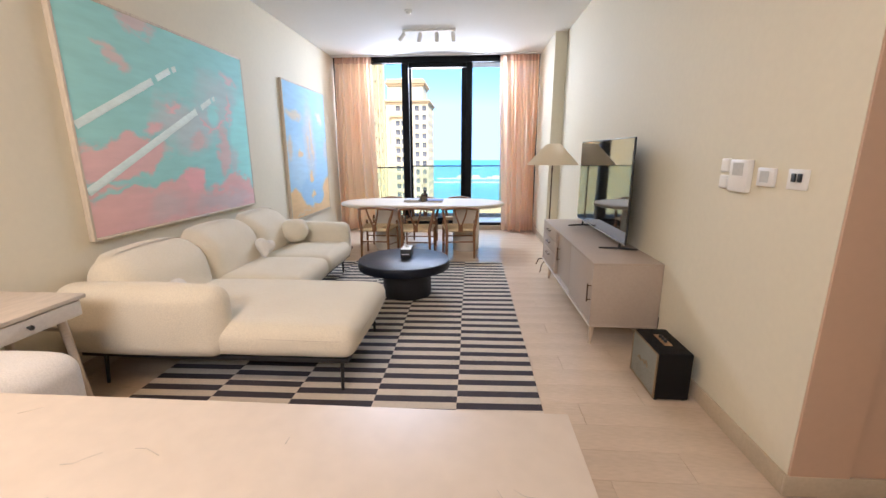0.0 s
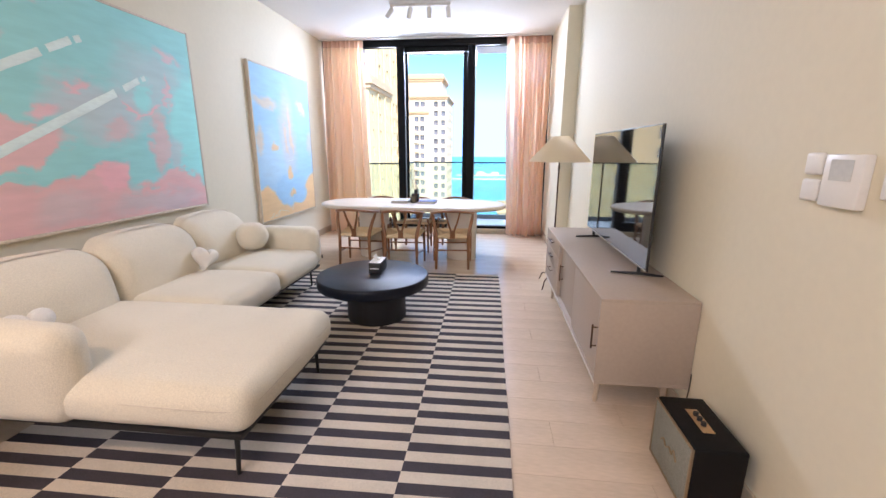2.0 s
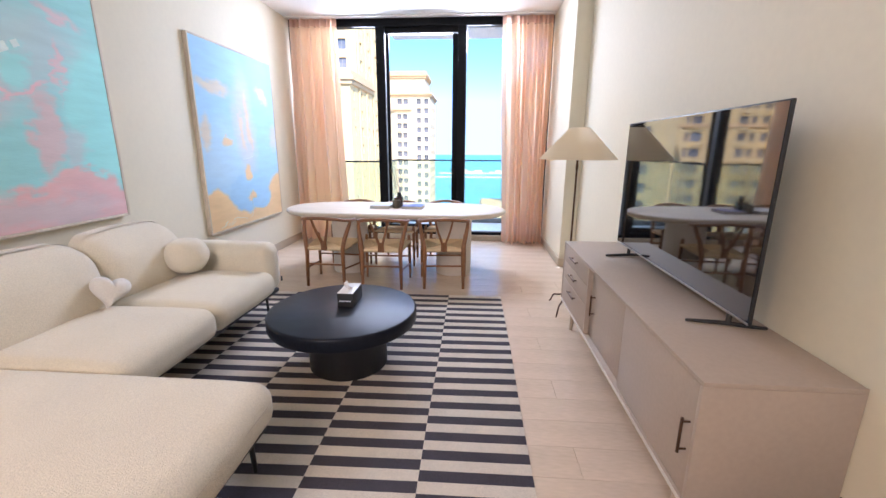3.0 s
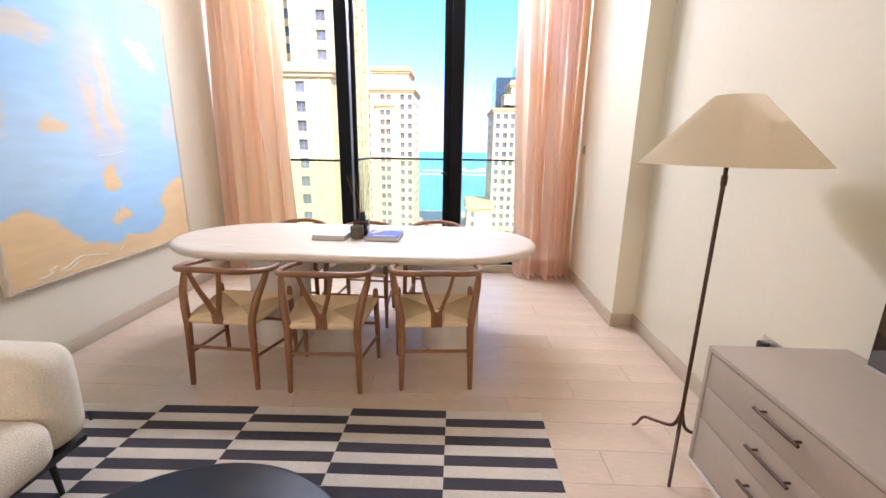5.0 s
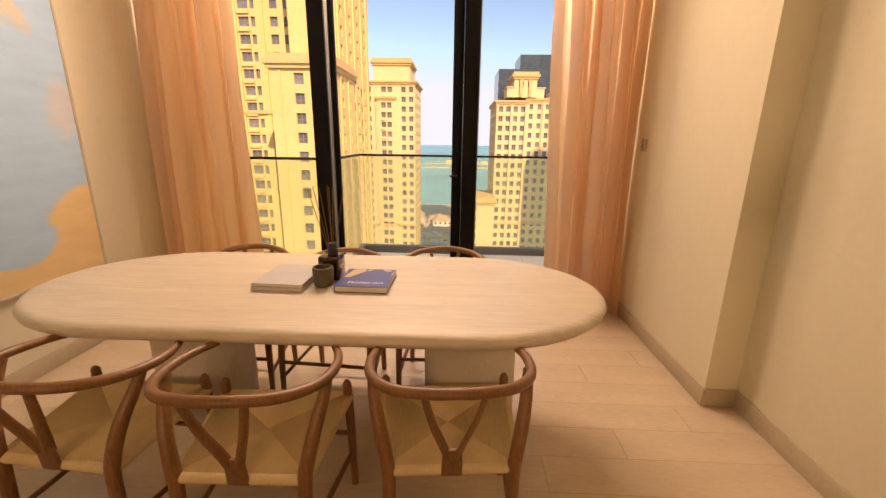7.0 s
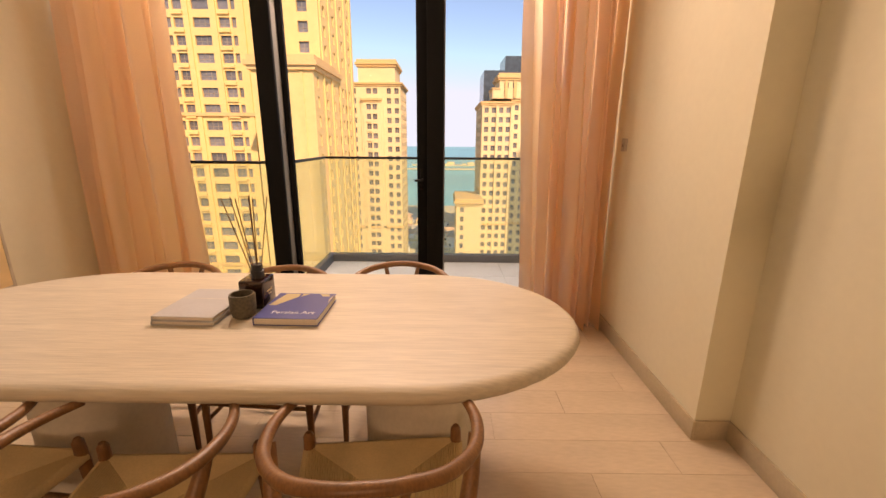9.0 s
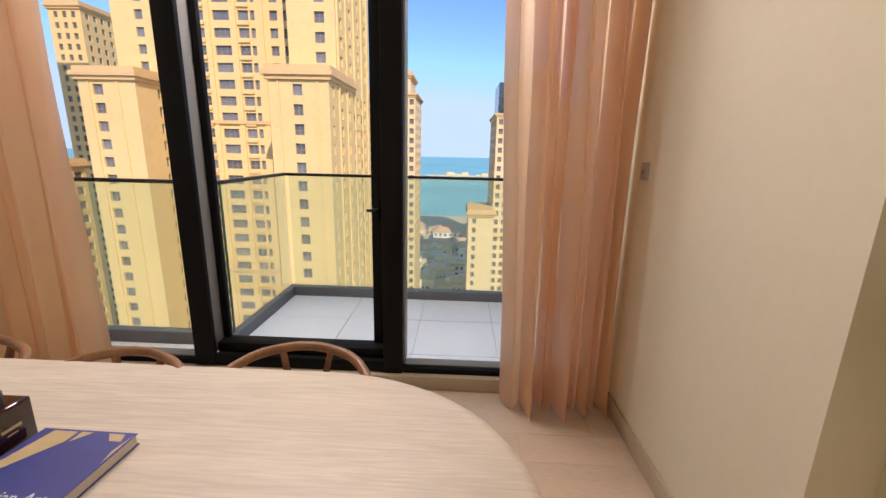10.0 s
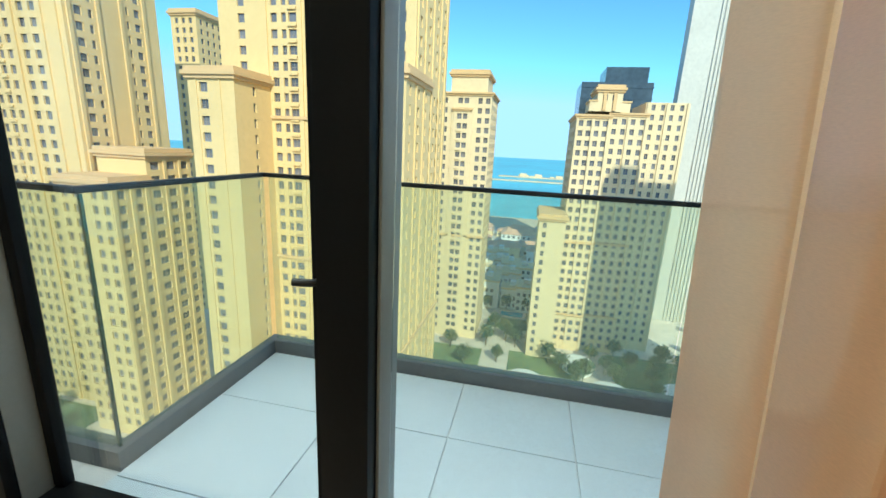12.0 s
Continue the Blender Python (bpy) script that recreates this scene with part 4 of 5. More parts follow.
part("label_bar", box(BX + 0.0502, BX + 0.0512, BY - 0.012, BY + 0.012, TOP + 0.05, TOP + 0.053), GOLD_PRINT, diffuser)
for dx, dy in ((-0.10, -0.02), (-0.086, 0.02), (-0.034, -0.04), (-0.026, 0.05), (-0.008, 0.02), (0.022, -0.02), (0.062, 0.02)):
    part("reed", tube([(BX + 0.008 + 0.1 * dx, BY + 0.1 * dy, TOP + 0.10), (BX + 0.008 + dx, BY + dy, TOP + 0.445)], 0.0021, 6), REED, diffuser)
b_cup = lathe([(0.034, 0.0), (0.041, 0.004), (0.047, 0.028), (0.048, 0.085), (0.045, 0.092), (0.039, 0.092), (0.038, 0.065), (0.02, 0.062)], (-0.503, 6.895, TOP), 28)
solid("candle_cup", b_cup, STONE_CUP, "small dark speckled stone candle cup on the table", "candle")

# ---- media console ----
console = thing("media_console", (1.415, 4.37, 0.0), "taupe lacquered media console with sliding doors and splayed legs", "media console")
CX0, CX1, CY0, CY1, CZ0, CZ1 = 1.163, 1.664, 3.325, 5.42, 0.205, 0.705
part("top_panel", box(CX0, CX1, CY0, CY1, CZ1 - 0.018, CZ1, 0.0015), TAUPE, console)
part("bottom_panel", box(CX0 + 0.003, CX1, CY0, CY1, CZ0, CZ0 + 0.018, 0.0015), TAUPE, console)
part("front_edge", box(CX0, CX0 + 0.0025, CY0, CY1, CZ0, CZ0 + 0.018, 0.0008), PALE_EDGE, console, "pale front edge")
part("side_panel", box(CX0, CX1, CY0, CY0 + 0.018, CZ0 + 0.0185, CZ1 - 0.0185, 0.001), TAUPE, console)
part("side_panel", box(CX0, CX1, CY1 - 0.018, CY1, CZ0 + 0.0185, CZ1 - 0.0185, 0.001), TAUPE, console)
part("back_panel", box(CX1 - 0.01, CX1, CY0 + 0.019, CY1 - 0.019, CZ0 + 0.02, CZ1 - 0.02), TAUPE, console)
DIV = 4.72
part("divider", box(CX0 + 0.004, CX1 - 0.011, DIV - 0.018, DIV, CZ0 + 0.0185, CZ1 - 0.0185), TAUPE, console)
for y0, y1, dx, hy in ((CY0 + 0.02, 4.06, 0.012, CY0 + 0.06), (4.02, DIV - 0.02, 0.034, DIV - 0.11)):
    d = part("sliding_door", box(CX0 + dx, CX0 + dx + 0.018, y0, y1, CZ0 + 0.021, CZ1 - 0.021, 0.001), TAUPE, console)
    part("handle", tube([(CX0 + dx - 0.028, hy, 0.39), (CX0 + dx - 0.028, hy, 0.53)], 0.0055, 10), BRONZE, d, "dark bronze bar handle")
    for z in (0.405, 0.515):
        part("handle_post", tube([(CX0 + dx + 0.0005, hy, z), (CX0 + dx - 0.028, hy, z)], 0.004, 8), BRONZE, d)
for z0, hgt in ((CZ0 + 0.021, 0.188), (CZ0 + 0.209, 0.135), (CZ0 + 0.344, 0.135)):
    d = part("drawer_front", box(CX0 + 0.003, CX0 + 0.021, DIV + 0.003, CY1 - 0.02, z0 + 0.0015, z0 + hgt - 0.0015, 0.001), TAUPE, console)
    zc, yc = z0 + hgt - 0.043, 5.05
    part("handle", tube([(CX0 - 0.022, yc - 0.085, zc), (CX0 - 0.022, yc + 0.085, zc)], 0.0055, 10), BRONZE, d, "dark bronze bar handle")
    for y in (yc - 0.065, yc + 0.065):
        part("handle_post", tube([(CX0 + 0.0025, y, zc), (CX0 - 0.022, y, zc)], 0.004, 8), BRONZE, d)
for x, y, sx, sy in ((1.235, 3.49, -1, -1), (1.235, 5.24, -1, 1), (1.60, 3.49, 1, -1), (1.60, 5.24, 1, 1)):
    part("leg", tube([(x, y, 0.205), (x + 0.012 * sx, y + 0.012 * sy, 0.0)], (0.024, 0.0135), 14), PALE_LEG, console)
part("power_cable", tube([(1.663, 3.318, 0.30), (1.661, 3.315, 0.22), (1.650, 3.305, 0.13), (1.650, 3.28, 0.05), (1.645, 3.20, 0.004)], 0.0028, 8, steps=6), DARK_PLASTIC, console, "thin dark cable")

# ---- television ----
tv = thing("television", (1.51, 4.43, CZ1), "large black flat-screen television on two thin feet", "television")
part("panel", box(1.497, 1.510, 3.662, 5.19, 0.762, 1.612, 0.003), DARK_PLASTIC, tv)
part("screen", box(1.4935, 1.4965, 3.669, 5.183, 0.772, 1.605), SCREEN, tv, "glossy black screen")
part("bottom_trim", box(1.491, 1.4966, 3.664, 5.188, 0.763, 0.771, 0.001), CHROME, tv, "thin silver trim")
part("back_housing", box(1.5105, 1.555, 3.95, 4.90, 0.80, 1.25, 0.01), DARK_PLASTIC, tv)
for y, dy in ((3.795, 0.035), (4.965, -0.015)):
    bar = tube([(1.345, y + dy, 0.7115), (1.40, y + 0.7 * dy, 0.7125), (1.503, y, 0.716), (1.585, y - 0.7 * dy, 0.7125), (1.64, y - dy, 0.7115)], (0.006, 0.0085, 0.0095, 0.0085, 0.006), 10, steps=4)
    foot = part("foot", bar, DARK_PLASTIC, tv, "flat dark foot bar")
    part("foot_neck", tube([(1.503, y, 0.7175), (1.503, y, 0.79)], (0.012, 0.009), 10), DARK_PLASTIC, foot)

# ---- speaker ----
speaker = thing("loudspeaker", (1.49, 2.885, 0.0), "black vinyl loudspeaker with grey grille cloth and brass controls", "loudspeaker")
SX0, SX1, SY0, SY1, SZ = 1.385, 1.60, 2.69, 3.065, 0.318
part("cabinet", box(SX0 + 0.012, SX1, SY0, SY1, 0.012, SZ, 0.010, 3), VINYL, speaker)
part("grille", box(SX0 + 0.003, SX0 + 0.0115, SY0 + 0.016, SY1 - 0.016, 0.03, SZ - 0.014, 0.003), GRILLE, speaker)
for y0, y1, z0, z1 in ((SY0 + 0.004, SY1 - 0.004, 0.018, 0.028), (SY0 + 0.004, SY1 - 0.004, SZ - 0.013, SZ - 0.007), (SY0 + 0.004, SY0 + 0.015, 0.029, SZ - 0.0135), (SY1 - 0.015, SY1 - 0.004, 0.029, SZ - 0.0135)):
    part("grille_trim", box(SX0 + 0.002, SX0 + 0.0118, y0, y1, z0, z1, 0.001), DULL_GOLD, speaker)
part("badge", tube([(SX0, 2.80, 0.165), (SX0, 2.83, 0.20), (SX0, 2.845, 0.17), (SX0, 2.87, 0.185), (SX0, 2.90, 0.165), (SX0, 2.93, 0.185), (SX0, 2.95, 0.165)], 0.004, 8, steps=5), DULL_GOLD, speaker, "brass emblem on the grille")
plate = part("control_plate", box(1.475, 1.525, 2.80, 2.965, SZ + 0.0005, SZ + 0.003, 0.001), BRASS, speaker, "brass control plate")
for y in (2.85, 2.885, 2.92):
    part("knob", lathe([(0.011, 0.0), (0.011, 0.014), (0.009, 0.016)], (1.50, y, SZ + 0.0032), 16), DARK_PLASTIC, plate)
for x in (SX0 + 0.03, SX1 - 0.02):
    for y in (SY0 + 0.03, SY1 - 0.03):
        part("foot", lathe([(0.012, 0.0), (0.012, 0.0118)], (x, y, 0), 12), DARK_PLASTIC, speaker)

# ---- floor lamp ----
lamp = thing("floor_lamp", (1.272, 5.68, 0.0), "floor lamp with a wide cream cone shade and bronze tripod foot", "floor lamp")
LX, LY = 1.272, 5.68
part("pole", tube([(LX, LY, 0.20), (LX, LY, 1.44)], 0.0085, 12), BRONZE, lamp)
part("collar", tube([(LX, LY, 1.27), (LX, LY, 1.31)], 0.012, 12), BRONZE, lamp)
for a in (238, 118, -2):
    c, s = math.cos(radians(a)), math.sin(radians(a))
    pts = [(LX, LY, 0.24), (LX + 0.03 * c, LY + 0.03 * s, 0.15), (LX + 0.11 * c, LY + 0.11 * s, 0.115), (LX + 0.18 * c, LY + 0.18 * s, 0.09), (LX + 0.215 * c, LY + 0.215 * s, 0.03), (LX + 0.235 * c, LY + 0.235 * s, 0.008)]
    part("tripod_foot", tube(pts, (0.0085, 0.0075, 0.006), 10, steps=6), BRONZE, lamp)
b = bmesh.new()
rings = []
for r, z in ((0.318, 1.352), (0.082, 1.607)):
    rings.append([b.verts.new((LX + r * math.cos(t), LY + r * math.sin(t), z)) for t in (2 * math.pi * j / 64 for j in range(64))])
for j in range(64):
    b.faces.new((rings[0][j], rings[0][(j + 1) % 64], rings[1][(j + 1) % 64], rings[1][j]))
bmesh.ops.solidify(b, geom=b.faces[:], thickness=0.002)
shade = part("shade", b, SHADE, lamp, "cream paper cone shade")
part("spider", tube([(LX - 0.08, LY, 1.60), (LX, LY, 1.44), (LX + 0.08, LY, 1.60)], 0.003, 8), BRONZE, lamp)

# ---- paintings ----
big = thing("painting", (XL + 0.02, 4.1, 0.92), "large abstract painting in turquoise and pink in a pale frame", "painting")
part("canvas", box(XL + 0.008, XL + 0.040, 2.985, 5.125, 0.925, 2.515, 0.002), PAINT_PINK, big)
for b in ((2.965, 2.9845, 0.905, 2.535), (5.1255, 5.145, 0.905, 2.535), (2.985, 5.125, 0.905, 0.9245), (2.985, 5.125, 2.5155, 2.535)):
    part("frame_edge", box(XL + 0.001, XL + 0.043, b[0], b[1], b[2], b[3], 0.002), CANVAS_EDGE, big)
FX = XL + 0.0415


def stroke(y0, z0, y1, z1, w):
    d = Vector((0, y1 - y0, z1 - z0))
    side = Vector((0, -d.z, d.y)).normalized() * w / 2
    b = bmesh.new()
    n = 14
    rows = []
    for i in range(n + 1):
        u = i / n
        p = Vector((FX, y0, z0)) + d * u
        e = side * (1 + 0.10 * noise.noise((u * 9, y0, 3.0)))
        rows.append([b.verts.new(p + e * k + Vector((h, 0, 0))) for k, h in ((-1, -0.001), (-0.75, 0.0015), (0, 0.0005), (0.75, 0.0015), (1, -0.001))])
    for a, c in zip(rows, rows[1:]):
        for k in range(4):
            b.faces.new((a[k], a[k + 1], c[k + 1], c[k]))
    part("brush_stroke", b, BRUSH_WHITE, big, "thick white-green brush stroke", smooth=60)


for s in ((2.99, 1.68, 3.74, 2.072, 0.055), (3.79, 2.10, 3.96, 2.19, 0.05), (3.99, 2.20, 4.04, 2.22, 0.045), (2.99, 1.24, 4.25, 1.885, 0.06), (4.33, 1.925, 4.49, 2.01, 0.05), (4.52, 2.02, 4.56, 2.04, 0.04)):
    stroke(*s)

blue_art = thing("painting", (XL + 0.02, 6.94, 0.52), "tall abstract painting in sky blue and ochre", "painting")
part("canvas", box(XL + 0.006, XL + 0.042, 6.14, 7.745, 0.545, 2.49, 0.002), PAINT_BLUE, blue_art)
for b in ((6.122, 6.1395, 0.527, 2.508), (7.7455, 7.763, 0.527, 2.508), (6.14, 7.745, 0.527, 0.5445), (6.14, 7.745, 2.4905, 2.508)):
    part("frame_edge", box(XL + 0.001, XL + 0.044, b[0], b[1], b[2], b[3], 0.002), CANVAS_EDGE_DARK, blue_art)

for pts in ([(6.83, 0.60), (6.72, 0.62), (6.60, 0.64), (6.50, 0.60), (6.44, 0.585), (6.50, 0.575), (6.58, 0.61)], [(6.43, 0.625), (6.37, 0.60), (6.40, 0.59), (6.34, 0.575), (6.30, 0.58)], [(6.98, 0.92), (6.985, 0.75), (6.97, 0.63), (6.92, 0.60)], [(6.88, 1.30), (7.0, 1.31), (7.12, 1.33)]):
    part("scribble", tube([(XL + 0.0425, y, z) for y, z in pts], 0.0022, 6, steps=5), BRUSH_WHITE, blue_art, "thin pale scribbled line")

# ---- desk and its chair ----
desk = thing("writing_desk", (-2.11, 1.78, 0.0), "pale oak writing desk with a drawer and splayed legs", "desk")
part("desktop", box(XL + 0.02, -1.86, 1.19, 2.372, 0.725, 0.748, 0.003), DESK, desk)
part("body", box(XL + 0.03, -1.885, 1.21, 2.355, 0.63, 0.7245, 0.003), DESK, desk)
d = part("drawer_front", box(-1.884, -1.868, 1.225, 2.34, 0.636, 0.719, 0.002), PALE_EDGE, desk)
part("knob", lathe([(0.006, 0.0), (0.006, 0.012), (0.013, 0.018), (0.011, 0.026)], (0, 0, 0), 14), DARK_PLASTIC, d)
k = d.children[0]
k.matrix_basis = Matrix.Translation(Vector((-1.867, 2.06, 0.68)) - ORIGIN[desk.name]) @ pose(0, 0, 0, 0, 90, 0)
for v in k.data.vertices:
    v.co += ORIGIN[desk.name]
for x, y, sx, sy in ((-1.94, 2.28, 1, 1), (-2.29, 2.28, -0.3, 1), (-1.94, 1.28, 1, -1), (-2.29, 1.28, -0.3, -1)):
    part("leg", tube([(x, y, 0.63), (x + 0.05 * sx, y + 0.04 * sy, 0.0)], (0.022, 0.014), 12), DESK, desk)
for sy in (2.30,):
    part("stretcher", tube([(-2.28, sy, 0.56), (-1.93, sy, 0.56)], 0.012, 10), DESK, desk)
pouf = soft_box(-1.95, -1.50, 1.50, 1.98, 0.005, 0.63, 0.09, (0.015, 0.015, 0.02), 8, 0.004)
solid("desk_chair", pouf, WHITE_FLUFF, "white boucle upholstered chair pushed under the desk", "chair", smooth=80)

# ---- wall fittings ----
panel = thing("intercom", (XR - 0.01, 2.65, 1.30), "white wall intercom panel with a small screen", "intercom")
part("panel", box(XR - 0.03, XR, 2.545, 2.695, 1.292, 1.456, 0.006), WHITE_PLASTIC, panel)
part("display", box(XR - 0.0315, XR - 0.0305, 2.58, 2.665, 1.375, 1.44), SCREEN_GREY, panel, "glossy pale display")
for z in (1.336, 1.424):
    part("button_pad", box(XR - 0.02, XR, 2.722, 2.795, z - 0.037, z + 0.037, 0.0095, 3), WHITE_PLASTIC, panel, "white rounded sensor pad")
thermo = thing("thermostat", (XR - 0.01, 2.45, 1.34), "square white thermostat with a grey display", "thermostat")
part("body", box(XR - 0.018, XR, 2.378, 2.492, 1.333, 1.42, 0.005), WHITE_PLASTIC, thermo)
part("display", box(XR - 0.0195, XR - 0.0185, 2.408, 2.468, 1.352, 1.405), SCREEN_GREY, thermo, "grey display")
double = thing("light_switch", (XR - 0.01, 2.265, 1.338), "white switch plate with two dark rockers", "switch")
part("plate", box(XR - 0.008, XR, 2.19, 2.305, 1.332, 1.42, 0.003), WHITE_PLASTIC, double)
for y in (2.232, 2.266):
    part("rocker", box(XR - 0.014, XR - 0.0085, y - 0.013, y + 0.013, 1.365, 1.402, 0.004), DARK_PLASTIC, double, "dark rocker")
curt = thing("curtain_switch", (XC - 0.005, 8.317, 1.34), "small bronze-grey switch plate on the pier", "switch")
part("plate", box(XC - 0.008, XC, 8.277, 8.357, 1.342, 1.428, 0.002), GREY_PLASTIC, curt)
part("rocker", box(XC - 0.012, XC - 0.0085, 8.305, 8.329, 1.365, 1.405, 0.003), GREY_PLASTIC, curt)
part("toggle", box(XC - 0.015, XC - 0.0125, 8.313, 8.321, 1.373, 1.388, 0.001), BRONZE, curt, "small dark toggle")
sock = thing("wall_socket", (XR - 0.005, 5.75, 0.47), "steel double wall socket with a black plug", "socket")
part("plate", box(XR - 0.008, XR, 5.66, 5.81, 0.49, 0.575, 0.002), CHROME, sock)
part("plug", box(XR - 0.045, XR - 0.0085, 5.755, 5.795, 0.515, 0.555, 0.006), DARK_PLASTIC, sock)
part("switch", box(XR - 0.013, XR - 0.0085, 5.69, 5.71, 0.515, 0.545, 0.002), DARK_PLASTIC, sock)

# ---- ceiling fittings ----
track = thing("track_light", (-0.385, 6.88, CEIL - 0.04), "white ceiling track with four cylinder spotlights", "track light")
part("rail", box(-0.775, 0.005, 6.865, 6.90, CEIL - 0.028, CEIL - 0.0005, 0.003), WHITE_PLASTIC, track)
for x, tx, ty in ((-0.745, -38, 0), (-0.51, -12, 0), (-0.27, 0, 0), (-0.03, 4, 0)):
    spot = part("spot_stem", tube([(x, 6.8825, CEIL - 0.03), (x, 6.8825, CEIL - 0.05)], 0.01, 10), WHITE_PLASTIC, track)
    c = lathe([(0.0, -0.125), (0.024, -0.125), (0.027, -0.122), (0.029, -0.11), (0.029, 0.0), (0.026, 0.003)], (0, 0, 0), 20)
    c.transform(Matrix.Translation((x, 6.8825, CEIL - 0.05)) @ pose(0, 0, 0, 0, -tx, 0))
    part("spot", c, WHITE_PLASTIC, spot, "white cylinder spot")
smoke = thing("smoke_detector", (-0.56, 6.05, CEIL - 0.05), "round white smoke detector on the ceiling", "smoke detector")
part("base", lathe([(0.045, -0.018), (0.052, -0.014), (0.052, -0.0005)], (-0.56, 6.05, CEIL), 24), WHITE_PLASTIC, smoke)
part("sensor", lathe([(0.02, -0.05), (0.032, -0.046), (0.036, -0.0185)], (-0.56, 6.05, CEIL), 24), WHITE_PLASTIC, smoke)

# ---- the view ----
GZ = -72.0
solid("ground", box(-5000, 5000, YW + 3, 470, GZ - 2, GZ), GROUND, "paved city ground far below", "ground", "structure")
solid("beach", box(-2500, 2500, 412, 475, GZ - 1.9, GZ + 0.3), SAND, "strip of sandy beach", "beach", "structure")
solid("water", box(-4500, 4500, 470, 4850, GZ - 3, GZ - 0.3), SEA, "calm turquoise sea reaching the horizon", "sea", "structure")
for x, y, w, d in ((110, 1250, 420, 26), (40, 1080, 300, 12), (420, 2000, 520, 160)):
    solid("breakwater", box(x - w / 2, x + w / 2, y - d / 2, y + d / 2, GZ - 2, GZ + 3), SAND, "low sandy breakwater far out in the sea", "breakwater", "structure")
rnd = random.Random(11)


def far_block(x, y, w, d, h, material=None):
    bm = box(x - w / 2, x + w / 2, y - d / 2, y + d / 2, GZ, GZ + h)
    return solid("low_building", bm, material or TOWER_PALE, "low sand-coloured building far below", "building", group="low buildings by the shore", smooth=None)


for k in range(26):
    far_block(rnd.uniform(-60, 300), rnd.uniform(1240, 1262), rnd.uniform(8, 20), 10, rnd.uniform(6, 14))
for k in range(16):
    far_block(rnd.uniform(240, 640), rnd.uniform(1960, 2040), rnd.uniform(20, 40), 20, rnd.uniform(12, 26))


class Facade:
    """Wall faces with real window openings, gathered for one tower, and the panes that go into them."""

    def __init__(self, name, at, label, material, floor_height=3.3):
        self.top = thing(name, at, label, "building")
        self.verts, self.faces, self.panes = [], [], []
        self.mat, self.fh = material, floor_height
        self.trim = bmesh.new()

    def quad(self, *p):
        i = len(self.verts)
        self.verts += [tuple(v) for v in p]
        self.faces.append((i, i + 1, i + 2, i + 3))

    def side(self, o, u, n, z0, z1, columns, sill=0.75, head=2.6, depth=0.4):
        """A face from o along u, looking along n; columns: (width, window width) one after the other."""
        u, n, o, up = Vector(u), Vector(n), Vector(o), Vector((0, 0, 1))
        s = 0.0
        for width, glass in columns:
            a, b = o + u * s, o + u * (s + width)
            s += width
            at = lambda p, z: Vector((p.x, p.y, z))  # noqa: E731
            if not glass:
                self.quad(at(a, z0), at(b, z0), at(b, z1), at(a, z1))
                continue
            c, d = a + u * (width - glass) / 2, a + u * (width + glass) / 2
            self.quad(at(a, z0), at(c, z0), at(c, z1), at(a, z1))
            self.quad(at(d, z0), at(b, z0), at(b, z1), at(d, z1))
            z, low = z1, z1
            while z - self.fh >= z0:
                zs, zh = z - self.fh + sill, z - self.fh + head
                self.quad(at(c, zh), at(d, zh), at(d, low), at(c, low))
                ci, di = c - n * depth, d - n * depth
                self.quad(at(c, zs), at(d, zs), at(di, zs), at(ci, zs))
                self.quad(at(c, zh), at(ci, zh), at(di, zh), at(d, zh))
                self.quad(at(c, zs), at(ci, zs), at(ci, zh), at(c, zh))
                self.quad(at(d, zs), at(d, zh), at(di, zh), at(di, zs))
                self.panes.append(((ci + di) / 2 + up * 0, (zs + zh) / 2, glass, zh - zs, u, n))
                low = zs
                z -= self.fh
            self.quad(at(c, z0), at(d, z0), at(d, low), at(c, low))

    def block(self, x0, x1, y0, y1, z0, z1, front, right=None, left=None, **kw):
        self.side((x0, y0, 0), (1, 0, 0), (0, -1, 0), z0, z1, front, **kw)
        for cols, x, o, u, n in ((right, x1, (x1, y0, 0), (0, 1, 0), (1, 0, 0)), (left, x0, (x0, y1, 0), (0, -1, 0), (-1, 0, 0))):
            self.side(o, u, n, z0, z1, cols or [(y1 - y0, 0)], **kw)
        self.quad((x1, y1, z0), (x0, y1, z0), (x0, y1, z1), (x1, y1, z1))
        self.quad((x0, y0, z1), (x1, y0, z1), (x1, y1, z1), (x0, y1, z1))

    def cornice(self, x0, x1, y0, y1, z, steps=((0.5, 0.0, 0.7), (0.9, 0.7, 1.5), (0.4, 1.5, 2.4))):
        for out, a, b in steps:
            box(x0 - out, x1 + out, y0 - out, y1 + out, z + a, z + b - 0.02, bm=self.trim)

    def balconies(self, x, y, width, z0, z1, out=0.36):
        z = z1
        while z - self.fh >= z0:
            f = z - self.fh
            part("balcony", box(x - width / 2, x + width / 2, y - out, y - 0.02, f - 0.15, f + 0.45), self.mat, self.top, smooth=None)
            z -= self.fh

    def strips(self, spots, half, z0, z1, proud=0.3, axis="x"):
        """Flat pilasters standing proud of a face."""
        for p, q in spots:
            if axis == "x":
                bm = box(p - half, p + half, q - proud, q - 0.01, z0, z1)
            else:
                bm = box(q + 0.01, q + proud, p - half, p + half, z0, z1)
            part("pilaster", bm, self.mat, self.top, smooth=None)

    def finish(self, limit=260):
        me = bpy.data.meshes.new("wall")
        me.from_pydata(self.verts, [], self.faces)
        origin = ORIGIN[self.top.name]
        for v in me.vertices:
            v.co -= origin
        me.materials.append(self.mat)
        w = new("wall", me)
        w.parent = self.top
        if self.trim.verts:
            part("cornice", self.trim, TRIM_OUT, self.top, "terracotta-coloured cornice", smooth=None)
        shared = {}
        self.panes.sort(key=lambda p: abs(p[1]))
